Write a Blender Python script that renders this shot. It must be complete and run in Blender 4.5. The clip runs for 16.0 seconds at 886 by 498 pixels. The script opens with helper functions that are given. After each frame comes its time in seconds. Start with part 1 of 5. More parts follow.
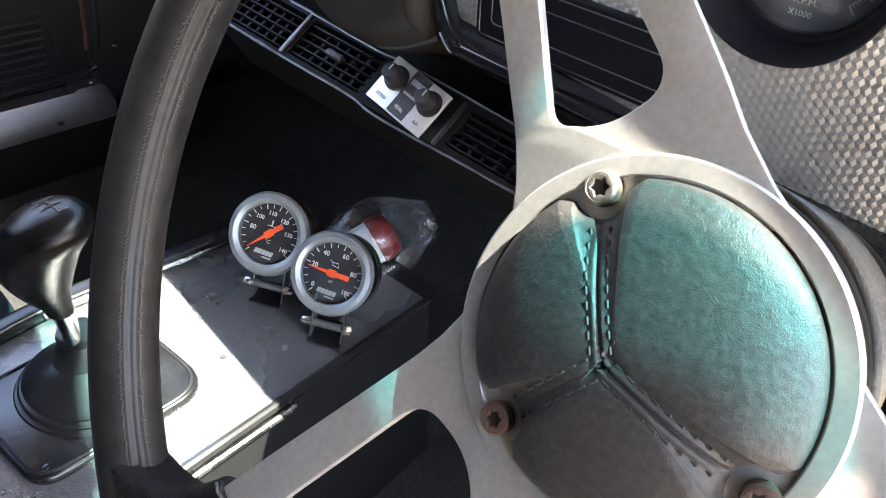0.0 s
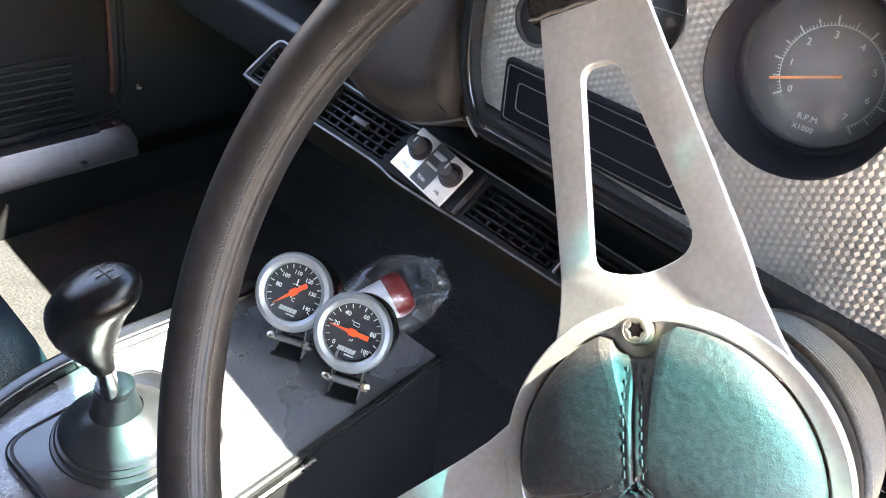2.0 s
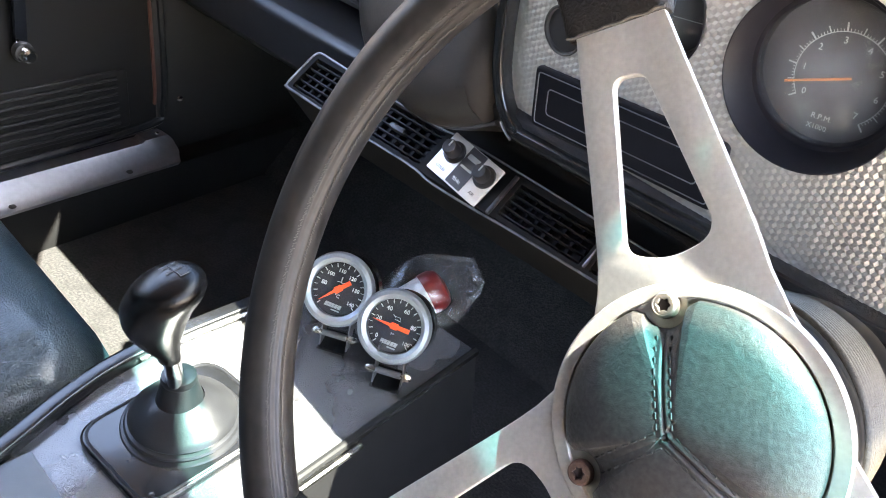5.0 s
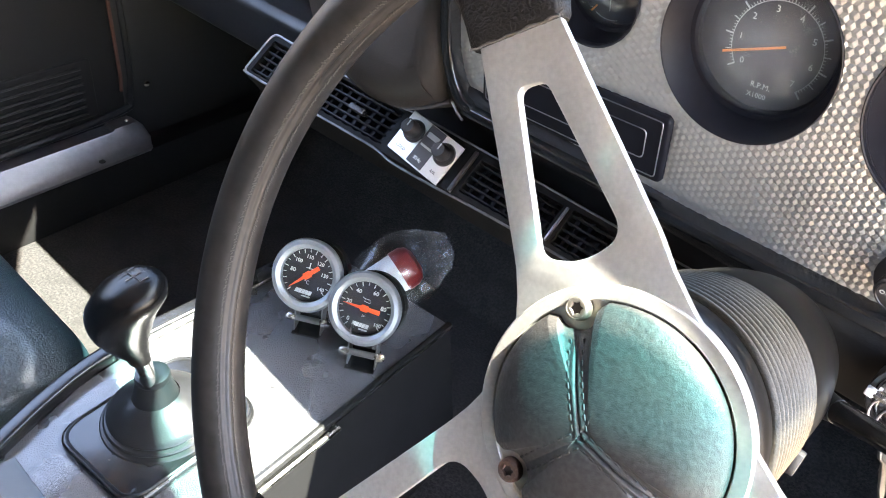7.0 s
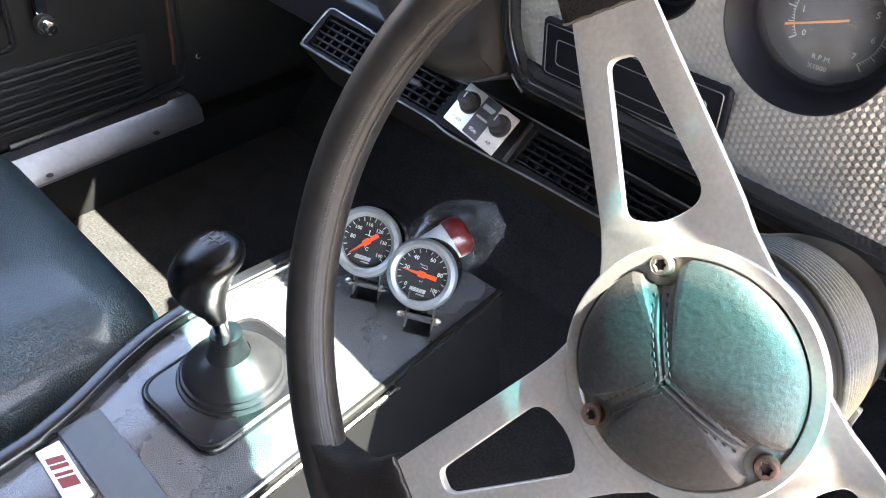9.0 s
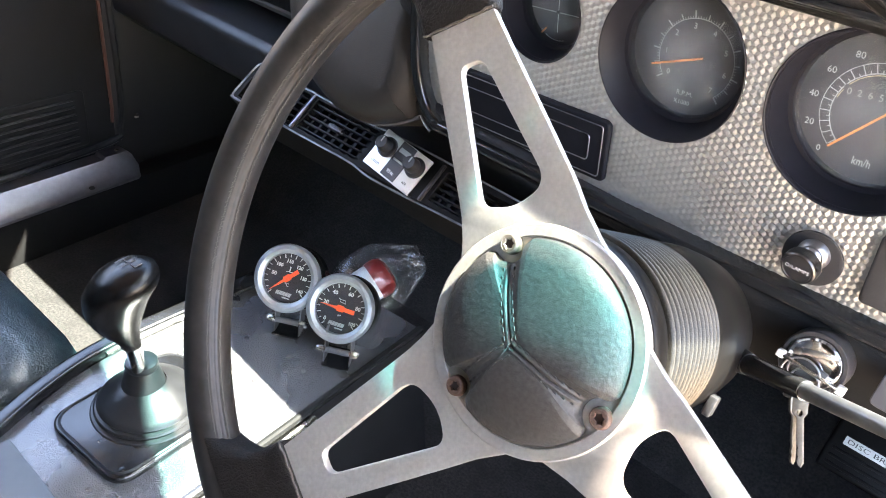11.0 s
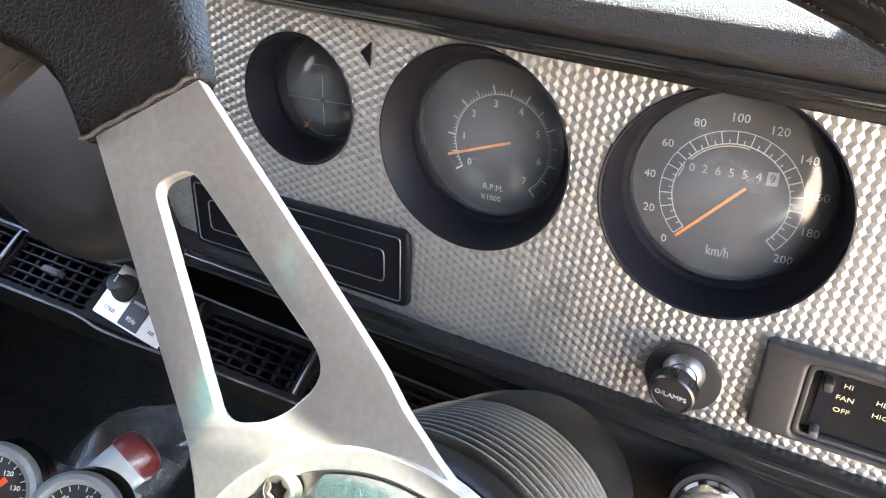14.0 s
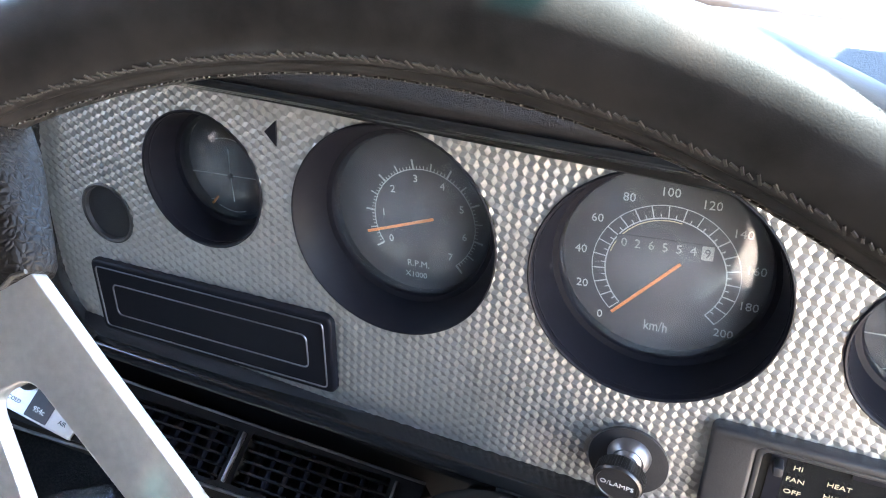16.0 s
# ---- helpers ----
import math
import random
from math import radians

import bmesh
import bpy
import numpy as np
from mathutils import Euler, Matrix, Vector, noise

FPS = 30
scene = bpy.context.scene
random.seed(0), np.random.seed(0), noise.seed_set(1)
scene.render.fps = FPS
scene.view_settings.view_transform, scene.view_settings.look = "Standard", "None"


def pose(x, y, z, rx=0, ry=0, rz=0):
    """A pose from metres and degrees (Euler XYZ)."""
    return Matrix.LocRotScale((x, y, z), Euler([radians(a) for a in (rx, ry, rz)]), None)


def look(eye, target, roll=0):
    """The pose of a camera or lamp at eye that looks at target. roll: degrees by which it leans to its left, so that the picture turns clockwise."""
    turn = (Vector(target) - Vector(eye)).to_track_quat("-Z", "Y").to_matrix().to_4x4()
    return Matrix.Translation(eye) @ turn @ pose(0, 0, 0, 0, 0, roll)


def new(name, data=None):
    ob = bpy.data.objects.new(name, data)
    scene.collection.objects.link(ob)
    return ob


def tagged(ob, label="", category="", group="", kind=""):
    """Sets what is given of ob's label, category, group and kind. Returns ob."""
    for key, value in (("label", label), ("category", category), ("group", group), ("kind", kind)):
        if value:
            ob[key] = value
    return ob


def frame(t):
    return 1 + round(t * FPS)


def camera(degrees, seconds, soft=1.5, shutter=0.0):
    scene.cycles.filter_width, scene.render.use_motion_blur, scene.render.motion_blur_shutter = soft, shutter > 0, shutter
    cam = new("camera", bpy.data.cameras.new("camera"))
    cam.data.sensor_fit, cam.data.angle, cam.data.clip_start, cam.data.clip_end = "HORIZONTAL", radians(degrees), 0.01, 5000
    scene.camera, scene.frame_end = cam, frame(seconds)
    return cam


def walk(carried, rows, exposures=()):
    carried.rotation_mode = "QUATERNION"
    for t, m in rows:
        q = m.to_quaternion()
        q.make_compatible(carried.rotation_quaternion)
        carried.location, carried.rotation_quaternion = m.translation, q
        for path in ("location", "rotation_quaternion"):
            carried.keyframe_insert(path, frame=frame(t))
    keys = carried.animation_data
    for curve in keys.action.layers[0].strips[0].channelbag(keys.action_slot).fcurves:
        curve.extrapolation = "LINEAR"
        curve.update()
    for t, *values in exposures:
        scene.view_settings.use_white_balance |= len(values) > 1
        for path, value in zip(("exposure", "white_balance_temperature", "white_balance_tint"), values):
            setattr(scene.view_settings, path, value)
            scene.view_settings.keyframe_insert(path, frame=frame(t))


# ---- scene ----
EXPOSURES = [(0.0, 4.36, 7800, 17), (0.5, 4.46, 7800, 17), (1.5, 4.94, 7800, 17), (7.0, 4.96, 7800, 17), (8.0, 4.72, 7800, 17), (10.5, 4.96, 7800, 17), (12.5, 4.73, 7800, 15), (14.5, 4.72, 7400, 16), (15.0, 4.52, 7100, 15), (15.5, 4.75, 6700, 14), (16.0, 4.58, 6600, 13)]
cam = camera(61.05, 16.0, soft=1.0)
PATH = [
    (0, 0.044, -0.1422, 0.7485, 53.448, -9.121, 42.585),
    (0.5, 0.038, -0.139, 0.7548, 54.459, -9.485, 42.951),
    (1, 0.0325, -0.1401, 0.7639, 55.56, -10.009, 43.97),
    (1.5, 0.037, -0.1394, 0.7781, 56.12, -11.688, 42.474),
    (2, 0.031, -0.167, 0.7877, 55.475, -11.162, 43.484),
    (2.5, 0.0424, -0.1811, 0.7869, 55.832, -10.68, 43.751),
    (3, 0.0437, -0.1897, 0.7866, 55.97, -10.344, 43.821),
    (3.5, 0.0394, -0.1931, 0.7811, 56.222, -10.029, 44.181),
    (4, 0.0388, -0.1923, 0.7816, 56.219, -9.715, 44.23),
    (6.5, 0.0573, -0.2183, 0.8387, 53.354, -8.641, 44.812),
    (7, 0.0581, -0.1782, 0.8275, 52.465, -6.6, 42.153),
    (7.5, 0.0591, -0.1302, 0.8102, 50.81, -5.63, 41.932),
    (8, 0.0471, -0.1641, 0.8166, 50.042, -4.564, 42.798),
    (10.5, 0.0977, -0.2266, 0.8498, 53.776, -8.261, 44.446),
    (11, 0.1146, -0.2243, 0.8269, 56.541, -7.497, 41.049),
    (11.5, 0.0803, -0.2292, 0.7767, 57.347, -8.505, 37.654),
    (12, 0.0712, -0.2257, 0.7636, 58.074, -8.873, 35.621),
    (12.5, 0.074, -0.2219, 0.7561, 58.602, -9.075, 34.239),
    (13, 0.0666, -0.2165, 0.7629, 60.134, -8.825, 32.69),
    (13.5, 0.0635, -0.1637, 0.7725, 62.79, -8.526, 28.124),
    (14, 0.0505, -0.1054, 0.7836, 66.299, -8.189, 23.718),
    (14.5, 0.0568, -0.1025, 0.7879, 68.479, -7.61, 21.076),
    (15, 0.0543, -0.0977, 0.7942, 69.257, -6.962, 19.941),
    (15.5, 0.047, -0.0798, 0.8082, 68.056, -6.556, 19.073),
    (16, 0.0418, -0.0655, 0.8122, 67.09, -6.608, 18.392),
]
walk(cam, [(t, pose(x, y, z, rx, ry, rz)) for t, x, y, z, rx, ry, rz in PATH], EXPOSURES)

# ---- world, sun, exposure ----
SUN_EL, SUN_AZ = radians(60.4), radians(63.9)  # azimuth from straight ahead (+y) towards the right (+x)
world = bpy.data.worlds.new("world")
scene.world = world
world.use_nodes = True
wn_ = world.node_tree
sky = wn_.nodes.new("ShaderNodeTexSky")
sky.sky_type, sky.sun_disc = "NISHITA", False
sky.sun_elevation, sky.sun_rotation = SUN_EL, SUN_AZ
wn_.links.new(sky.outputs[0], wn_.nodes["Background"].inputs[0])
wn_.nodes["Background"].inputs[1].default_value = 0.15
sun = new("sun", bpy.data.lights.new("sun", "SUN"))
sun.data.energy, sun.data.angle, sun.data.color = 5.0, radians(0.4), (1.0, 0.95, 0.88)
SUN_WAY = Vector((math.cos(SUN_EL) * math.sin(SUN_AZ), math.cos(SUN_EL) * math.cos(SUN_AZ), math.sin(SUN_EL)))
sun.matrix_world = look(SUN_WAY * 20, (0, 0, 0))


# ---- materials ----
def mat(name, base, rough=0.5, metal=0.0, vary=0.25, scale=60.0, bump=0.0, bump_scale=400.0, spec=0.5, pattern="noise", coat=0.0,
        stain=None, stain_scale=9.0, stain_amount=0.35, rough_vary=0.15, sheen=0.0, crease=0.0, crease_scale=120.0, speck=0.5):
    """Principled surface: fine grain in colour, larger stains, uneven gloss and a fine relief."""
    m = bpy.data.materials.new(name)
    m.use_nodes = True
    nt = m.node_tree
    b = nt.nodes["Principled BSDF"]
    b.inputs["Metallic"].default_value = metal
    b.inputs["Specular IOR Level"].default_value = spec
    b.inputs["Coat Weight"].default_value = coat
    b.inputs["Coat Roughness"].default_value = 0.15
    b.inputs["Sheen Weight"].default_value = sheen
    tc = nt.nodes.new("ShaderNodeTexCoord")
    fine = nt.nodes.new("ShaderNodeTexNoise")
    fine.inputs["Scale"].default_value, fine.inputs["Detail"].default_value = scale, 6
    nt.links.new(tc.outputs["Object"], fine.inputs["Vector"])
    ramp = nt.nodes.new("ShaderNodeMapRange")
    ramp.inputs[1].default_value, ramp.inputs[2].default_value = 0.5 - speck, 0.5 + speck
    ramp.inputs[3].default_value, ramp.inputs[4].default_value = 1 - vary, 1 + vary
    nt.links.new(fine.outputs["Fac"], ramp.inputs[0])
    col = nt.nodes.new("ShaderNodeMix")
    col.data_type, col.blend_type = "RGBA", "MULTIPLY"
    col.inputs[0].default_value = 1.0
    col.inputs[6].default_value = (*base, 1)
    nt.links.new(ramp.outputs[0], col.inputs[7])
    last = col.outputs[2]
    big = nt.nodes.new("ShaderNodeTexNoise")
    big.inputs["Scale"].default_value, big.inputs["Detail"].default_value = stain_scale, 4
    nt.links.new(tc.outputs["Object"], big.inputs["Vector"])
    if stain:
        edge = nt.nodes.new("ShaderNodeMapRange")
        edge.inputs[1].default_value, edge.inputs[2].default_value = 0.5, 0.75
        edge.inputs[4].default_value = stain_amount
        nt.links.new(big.outputs["Fac"], edge.inputs[0])
        over = nt.nodes.new("ShaderNodeMix")
        over.data_type = "RGBA"
        nt.links.new(edge.outputs[0], over.inputs[0])
        nt.links.new(last, over.inputs[6])
        over.inputs[7].default_value = (*stain, 1)
        last = over.outputs[2]
    nt.links.new(last, b.inputs["Base Color"])
    rr = nt.nodes.new("ShaderNodeMapRange")
    rr.inputs[3].default_value, rr.inputs[4].default_value = max(0.02, rough - rough_vary), min(1, rough + rough_vary)
    nt.links.new(big.outputs["Fac"], rr.inputs[0])
    nt.links.new(rr.outputs[0], b.inputs["Roughness"])
    if bump:
        if pattern == "leather":
            tex = nt.nodes.new("ShaderNodeTexVoronoi")
            tex.feature = "DISTANCE_TO_EDGE"
            out = tex.outputs["Distance"]
            clip = nt.nodes.new("ShaderNodeMapRange")
            clip.inputs[2].default_value = 0.25
            nt.links.new(out, clip.inputs[0])
            out = clip.outputs[0]
            warp = nt.nodes.new("ShaderNodeTexNoise")
            warp.inputs["Scale"].default_value = bump_scale * 0.5
            nt.links.new(tc.outputs["Object"], warp.inputs["Vector"])
            mixv = nt.nodes.new("ShaderNodeMix")
            mixv.data_type = "VECTOR"
            mixv.inputs[0].default_value = 0.004
            nt.links.new(tc.outputs["Object"], mixv.inputs[4])
            nt.links.new(warp.outputs["Color"], mixv.inputs[5])
            nt.links.new(mixv.outputs[1], tex.inputs["Vector"])
        elif pattern == "brushed":
            tex = nt.nodes.new("ShaderNodeTexNoise")
            mp = nt.nodes.new("ShaderNodeMapping")
            mp.inputs["Scale"].default_value = (1, 14, 1)
            nt.links.new(tc.outputs["Object"], mp.inputs[0])
            nt.links.new(mp.outputs[0], tex.inputs["Vector"])
            out = tex.outputs["Fac"]
        else:
            tex = nt.nodes.new("ShaderNodeTexNoise")
            tex.inputs["Detail"].default_value = 5
            nt.links.new(tc.outputs["Object"], tex.inputs["Vector"])
            out = tex.outputs["Fac"]
        tex.inputs["Scale"].default_value = bump_scale
        bm_ = nt.nodes.new("ShaderNodeBump")
        bm_.inputs["Strength"].default_value, bm_.inputs["Distance"].default_value = bump, 0.001
        nt.links.new(out, bm_.inputs["Height"])
        if crease:
            fold = nt.nodes.new("ShaderNodeTexNoise")
            fold.inputs["Scale"].default_value, fold.inputs["Detail"].default_value, fold.inputs["Distortion"].default_value = crease_scale, 8, 0.6
            nt.links.new(tc.outputs["Object"], fold.inputs["Vector"])
            under = nt.nodes.new("ShaderNodeBump")
            under.inputs["Strength"].default_value, under.inputs["Distance"].default_value = crease, 0.003
            nt.links.new(fold.outputs["Fac"], under.inputs["Height"])
            nt.links.new(under.outputs[0], bm_.inputs["Normal"])
        nt.links.new(bm_.outputs[0], b.inputs["Normal"])
    return m


def glass(name, tint=(1, 1, 1), rough=0.0, ior=1.45):
    m = bpy.data.materials.new(name)
    m.use_nodes = True
    b = m.node_tree.nodes["Principled BSDF"]
    b.inputs["Base Color"].default_value = (*tint, 1)
    b.inputs["Transmission Weight"].default_value = 1
    b.inputs["Roughness"].default_value, b.inputs["IOR"].default_value = rough, ior
    return m


def film(name, tint, gloss, rough, haze=0.0):
    """A thin clear sheet: light goes straight through, tinted, a little is mirrored, and a patchy pale haze in it
    scatters some.
    """
    m = bpy.data.materials.new(name)
    m.use_nodes = True
    nt = m.node_tree
    mix, tr, gl = nt.nodes.new("ShaderNodeMixShader"), nt.nodes.new("ShaderNodeBsdfTransparent"), nt.nodes.new("ShaderNodeBsdfGlossy")
    gl.inputs["Roughness"].default_value = rough
    tr.inputs["Color"].default_value = (*tint, 1)
    mix.inputs[0].default_value = gloss
    nt.links.new(tr.outputs[0], mix.inputs[1])
    nt.links.new(gl.outputs[0], mix.inputs[2])
    last = mix
    if haze:
        last, veil, patch = nt.nodes.new("ShaderNodeMixShader"), nt.nodes.new("ShaderNodeBsdfDiffuse"), nt.nodes.new("ShaderNodeTexNoise")
        veil.inputs["Color"].default_value = (0.55, 0.58, 0.60, 1)
        patch.inputs["Scale"].default_value, patch.inputs["Detail"].default_value = 45, 6
        amount, place = nt.nodes.new("ShaderNodeMapRange"), nt.nodes.new("ShaderNodeTexCoord")
        amount.inputs[1].default_value, amount.inputs[2].default_value = 0.3, 0.75
        amount.inputs[3].default_value, amount.inputs[4].default_value = haze * 0.5, haze * 1.6
        nt.links.new(place.outputs["Object"], patch.inputs["Vector"])
        nt.links.new(patch.outputs["Fac"], amount.inputs[0])
        nt.links.new(amount.outputs[0], last.inputs[0])
        nt.links.new(mix.outputs[0], last.inputs[1])
        nt.links.new(veil.outputs[0], last.inputs[2])
    nt.links.new(last.outputs[0], nt.nodes["Material Output"].inputs[0])
    return m


M_LEATHER = mat("hub_leather", (0.029, 0.0285, 0.028), 0.46, vary=0.45, speck=0.25, scale=520, bump=0.18, bump_scale=1150, pattern="leather", crease=0.15, crease_scale=270,
                stain=(0.036, 0.028, 0.022), stain_scale=26, stain_amount=0.6, spec=0.32)
M_WRAP = mat("cracked_leather", (0.0070, 0.0058, 0.0050), 0.55, vary=0.4, scale=200, spec=0.18, bump=0.34, bump_scale=520, pattern="leather", stain=(0.015, 0.0115, 0.0095), stain_scale=40, stain_amount=0.5)
M_KNOB = mat("satin_black_knob", (0.0042, 0.0042, 0.0045), 0.26, spec=0.24, vary=0.25, scale=160, bump=0.10, bump_scale=700, pattern="leather", rough_vary=0.08)
M_SLAT = mat("dusty_slat_plastic", (0.0052, 0.0050, 0.0049), 0.5, spec=0.2, vary=0.3, scale=300)
M_RIM = mat("rim_leather", (0.0145, 0.0132, 0.0122), 0.46, spec=0.28, vary=0.55, scale=150, speck=0.3, rough_vary=0.2, bump=0.035, bump_scale=1100, pattern="leather", stain=(0.026, 0.022, 0.019),
            stain_scale=30, stain_amount=0.5)
M_STITCH = mat("stitch_thread", (0.038, 0.034, 0.029), 0.7, vary=0.4, scale=900)
M_STITCH_DARK = mat("dark_thread", (0.0095, 0.0102, 0.0106), 0.6, vary=0.4, scale=900)
M_SPOKE = mat("brushed_aluminium", (0.55, 0.535, 0.495), 0.38, 0.78, vary=0.12, speck=0.3, scale=480, bump=0.12, bump_scale=600, pattern="brushed", stain=(0.34, 0.30, 0.255), stain_scale=22, stain_amount=0.30)
M_EDGE = mat("worn_edge_metal", (0.26, 0.26, 0.26), 0.42, 0.9, vary=0.4, scale=160, stain=(0.03, 0.03, 0.03), stain_scale=30, stain_amount=0.8)
M_STEEL = mat("plated_steel", (0.62, 0.6, 0.56), 0.25, 1.0, vary=0.12, scale=200, stain=(0.3, 0.24, 0.18), stain_scale=60, stain_amount=0.4)
M_RUST = mat("rusty_bolt", (0.085, 0.050, 0.037), 0.65, 0.25, vary=0.5, scale=900, bump=0.4, bump_scale=1500, stain=(0.12, 0.05, 0.03), stain_scale=200, stain_amount=0.7)
M_BOLT = mat("tarnished_bolt_steel", (0.30, 0.27, 0.23), 0.42, 0.9, vary=0.3, scale=500, bump=0.15, bump_scale=1500, stain=(0.16, 0.10, 0.06), stain_scale=150, stain_amount=0.6)
M_KEY = mat("worn_key_steel", (0.10, 0.095, 0.085), 0.5, 0.8, vary=0.3, scale=500, stain=(0.06, 0.05, 0.04), stain_scale=120, stain_amount=0.5)
M_CHROME = mat("chrome", (0.8, 0.8, 0.8), 0.10, 1.0, vary=0.04, rough_vary=0.05)
M_BOSS = mat("ribbed_boss_metal", (0.040, 0.036, 0.029), 0.34, 0.85, vary=0.6, scale=900, bump=0.2, bump_scale=1500, stain=(0.09, 0.082, 0.07), stain_scale=30)
M_BLACK = mat("black_plastic", (0.020, 0.019, 0.020), 0.45, vary=0.3, scale=150, bump=0.15, bump_scale=900, stain=(0.032, 0.031, 0.030), stain_scale=14)
M_GLOSS = mat("gloss_black_plastic", (0.012, 0.012, 0.012), 0.16, vary=0.2, scale=90, rough_vary=0.08)
M_RUBBER = mat("black_rubber", (0.0095, 0.0098, 0.0108), 0.34, spec=0.35, vary=0.3, scale=120, bump=0.08, bump_scale=600, stain=(0.02, 0.02, 0.02), stain_scale=20)
M_FLANGE = mat("shiny_black_rubber", (0.0055, 0.0057, 0.0061), 0.24, spec=0.5, vary=0.3, scale=120, bump=0.06, bump_scale=300, stain=(0.016, 0.016, 0.016), stain_scale=20)
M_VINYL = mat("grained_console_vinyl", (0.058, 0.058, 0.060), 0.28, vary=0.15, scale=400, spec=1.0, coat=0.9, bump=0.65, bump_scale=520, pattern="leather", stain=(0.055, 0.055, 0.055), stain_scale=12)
M_PAD = mat("dash_pad_vinyl", (0.0105, 0.0105, 0.012), 0.55, spec=0.3, vary=0.3, scale=300, bump=0.55, bump_scale=900, pattern="leather", stain=(0.018, 0.017, 0.018), stain_scale=8)
M_PAD_BROWN = mat("worn_dash_pad_vinyl", (0.021, 0.0172, 0.0140), 0.45, vary=0.3, scale=200, bump=0.2, bump_scale=700, stain=(0.045, 0.035, 0.028), stain_scale=9)
M_CARPET = mat("black_carpet", (0.0098, 0.0086, 0.0078), 0.95, vary=0.95, scale=300, speck=0.14, bump=1.0, bump_scale=420, stain=(0.0035, 0.0028, 0.0024), stain_scale=34, stain_amount=0.85, sheen=0.0)
M_DOOR = mat("door_trim_vinyl", (0.007, 0.006, 0.0056), 0.55, vary=0.25, scale=200, bump=0.2, bump_scale=800, stain=(0.014, 0.012, 0.011), stain_scale=6)
M_RED_PIPING = mat("orange_red_piping", (0.085, 0.020, 0.010), 0.5, vary=0.2)
M_SILL = mat("scuffed_sill_aluminium", (0.20, 0.20, 0.215), 0.42, 0.85, vary=0.2, scale=120, bump=0.1, bump_scale=400, stain=(0.28, 0.27, 0.27), stain_scale=14)
M_SEAT = mat("black_seat_vinyl", (0.014, 0.028, 0.034), 0.40, spec=0.6, coat=0.25, vary=0.25, scale=250, bump=0.5, bump_scale=330, pattern="leather", crease=0.45, crease_scale=60)
M_FACIA = mat("embossed_aluminium", (0.50, 0.49, 0.465), 0.48, 0.92, vary=0.12, scale=120, stain=(0.40, 0.37, 0.33), stain_scale=22, stain_amount=0.4)
M_DIAL = mat("dial_face_black", (0.018, 0.018, 0.022), 0.6, vary=0.2, scale=120)
M_DIAL_RING = mat("dial_bezel_black", (0.0075, 0.0075, 0.0105), 0.5, spec=0.12, vary=0.25, scale=90, bump=0.05)
M_WHITE = mat("white_print", (0.72, 0.72, 0.70), 0.6, vary=0.06)
M_SPEED_PRINT = mat("greyed_white_print", (0.40, 0.41, 0.42), 0.6, vary=0.1)
M_GREY_PRINT = mat("faded_print", (0.42, 0.43, 0.42), 0.6, vary=0.1)
M_ODO = mat("dim_odometer_print", (0.24, 0.24, 0.23), 0.6, vary=0.1)
M_GOLD_PRINT = mat("yellowed_print", (0.50, 0.42, 0.26), 0.6, vary=0.1)
M_NEEDLE = mat("orange_needle", (0.80, 0.24, 0.05), 0.5, vary=0.1)
M_NEEDLE_RED = mat("red_orange_needle", (0.90, 0.10, 0.03), 0.45, vary=0.05)
M_BEZEL = mat("satin_silver_bezel", (0.27, 0.295, 0.315), 0.40, 0.6, vary=0.06, scale=200)
M_PLATE = mat("brushed_control_plate", (0.72, 0.71, 0.68), 0.42, 0.6, vary=0.08, scale=300, bump=0.05, bump_scale=500, pattern="brushed")
M_RED = mat("red_plastic", (0.16, 0.011, 0.010), 0.35, vary=0.15)
M_BADGE = mat("white_badge", (0.8, 0.79, 0.76), 0.4, vary=0.05)
M_LABEL = mat("white_label_tape", (0.50, 0.49, 0.46), 0.5, vary=0.08)
M_GREYPANEL = mat("grey_painted_panel", (0.05, 0.05, 0.055), 0.5, vary=0.15, scale=80)
M_TOP = mat("grained_dash_vinyl", (0.0075, 0.0085, 0.0095), 0.30, vary=0.3, scale=300, spec=0.35, bump=1.0, bump_scale=300, pattern="leather", stain=(0.014, 0.015, 0.016), stain_scale=12)
M_ROOF = mat("headlining_vinyl", (0.110, 0.088, 0.068), 0.6, vary=0.15, scale=90, bump=0.1)
M_REAR = mat("rear_wall_vinyl", (0.120, 0.110, 0.098), 0.6, vary=0.15, scale=90, bump=0.1)
M_PAINT = mat("body_paint", (0.026, 0.011, 0.005), 0.6, vary=0.15, spec=0.2)
M_GROUND = mat("concrete_ground", (0.42, 0.35, 0.275), 0.9, vary=0.25, scale=3, stain=(0.2, 0.19, 0.17), stain_scale=0.4, bump=0.3, bump_scale=60)
M_WALL = mat("orange_brick_wall", (0.42, 0.22, 0.10), 0.85, vary=0.3, scale=9)
M_BLOCK_WALL = mat("light_blocking_wall", (0.10, 0.10, 0.10), 0.9, vary=0.3, scale=6, stain=(0.05, 0.045, 0.04), stain_scale=1.2, bump=0.2, bump_scale=30)
# the pale haze in the dial glass stands in for veiling glare and reflections
M_GLASS = film("clear_dial_glass", (0.98, 0.98, 0.98), 0.05, 0.10, 0.08)
M_BAG = film("clear_plastic_film", (0.92, 0.92, 0.92), 0.045, 0.13, 0.03)
M_SCREEN = film("windscreen_glass", (0.86, 0.95, 0.985), 0.04, 0.02)
M_TINT = film("tinted_screen_band", (0.23, 0.62, 0.67), 0.04, 0.02)
M_TINT_FADE = film("faded_screen_band", (0.48, 0.74, 0.77), 0.04, 0.02)
M_POD_GLASS = film("pod_glass", (0.98, 0.98, 0.98), 0.018, 0.03)
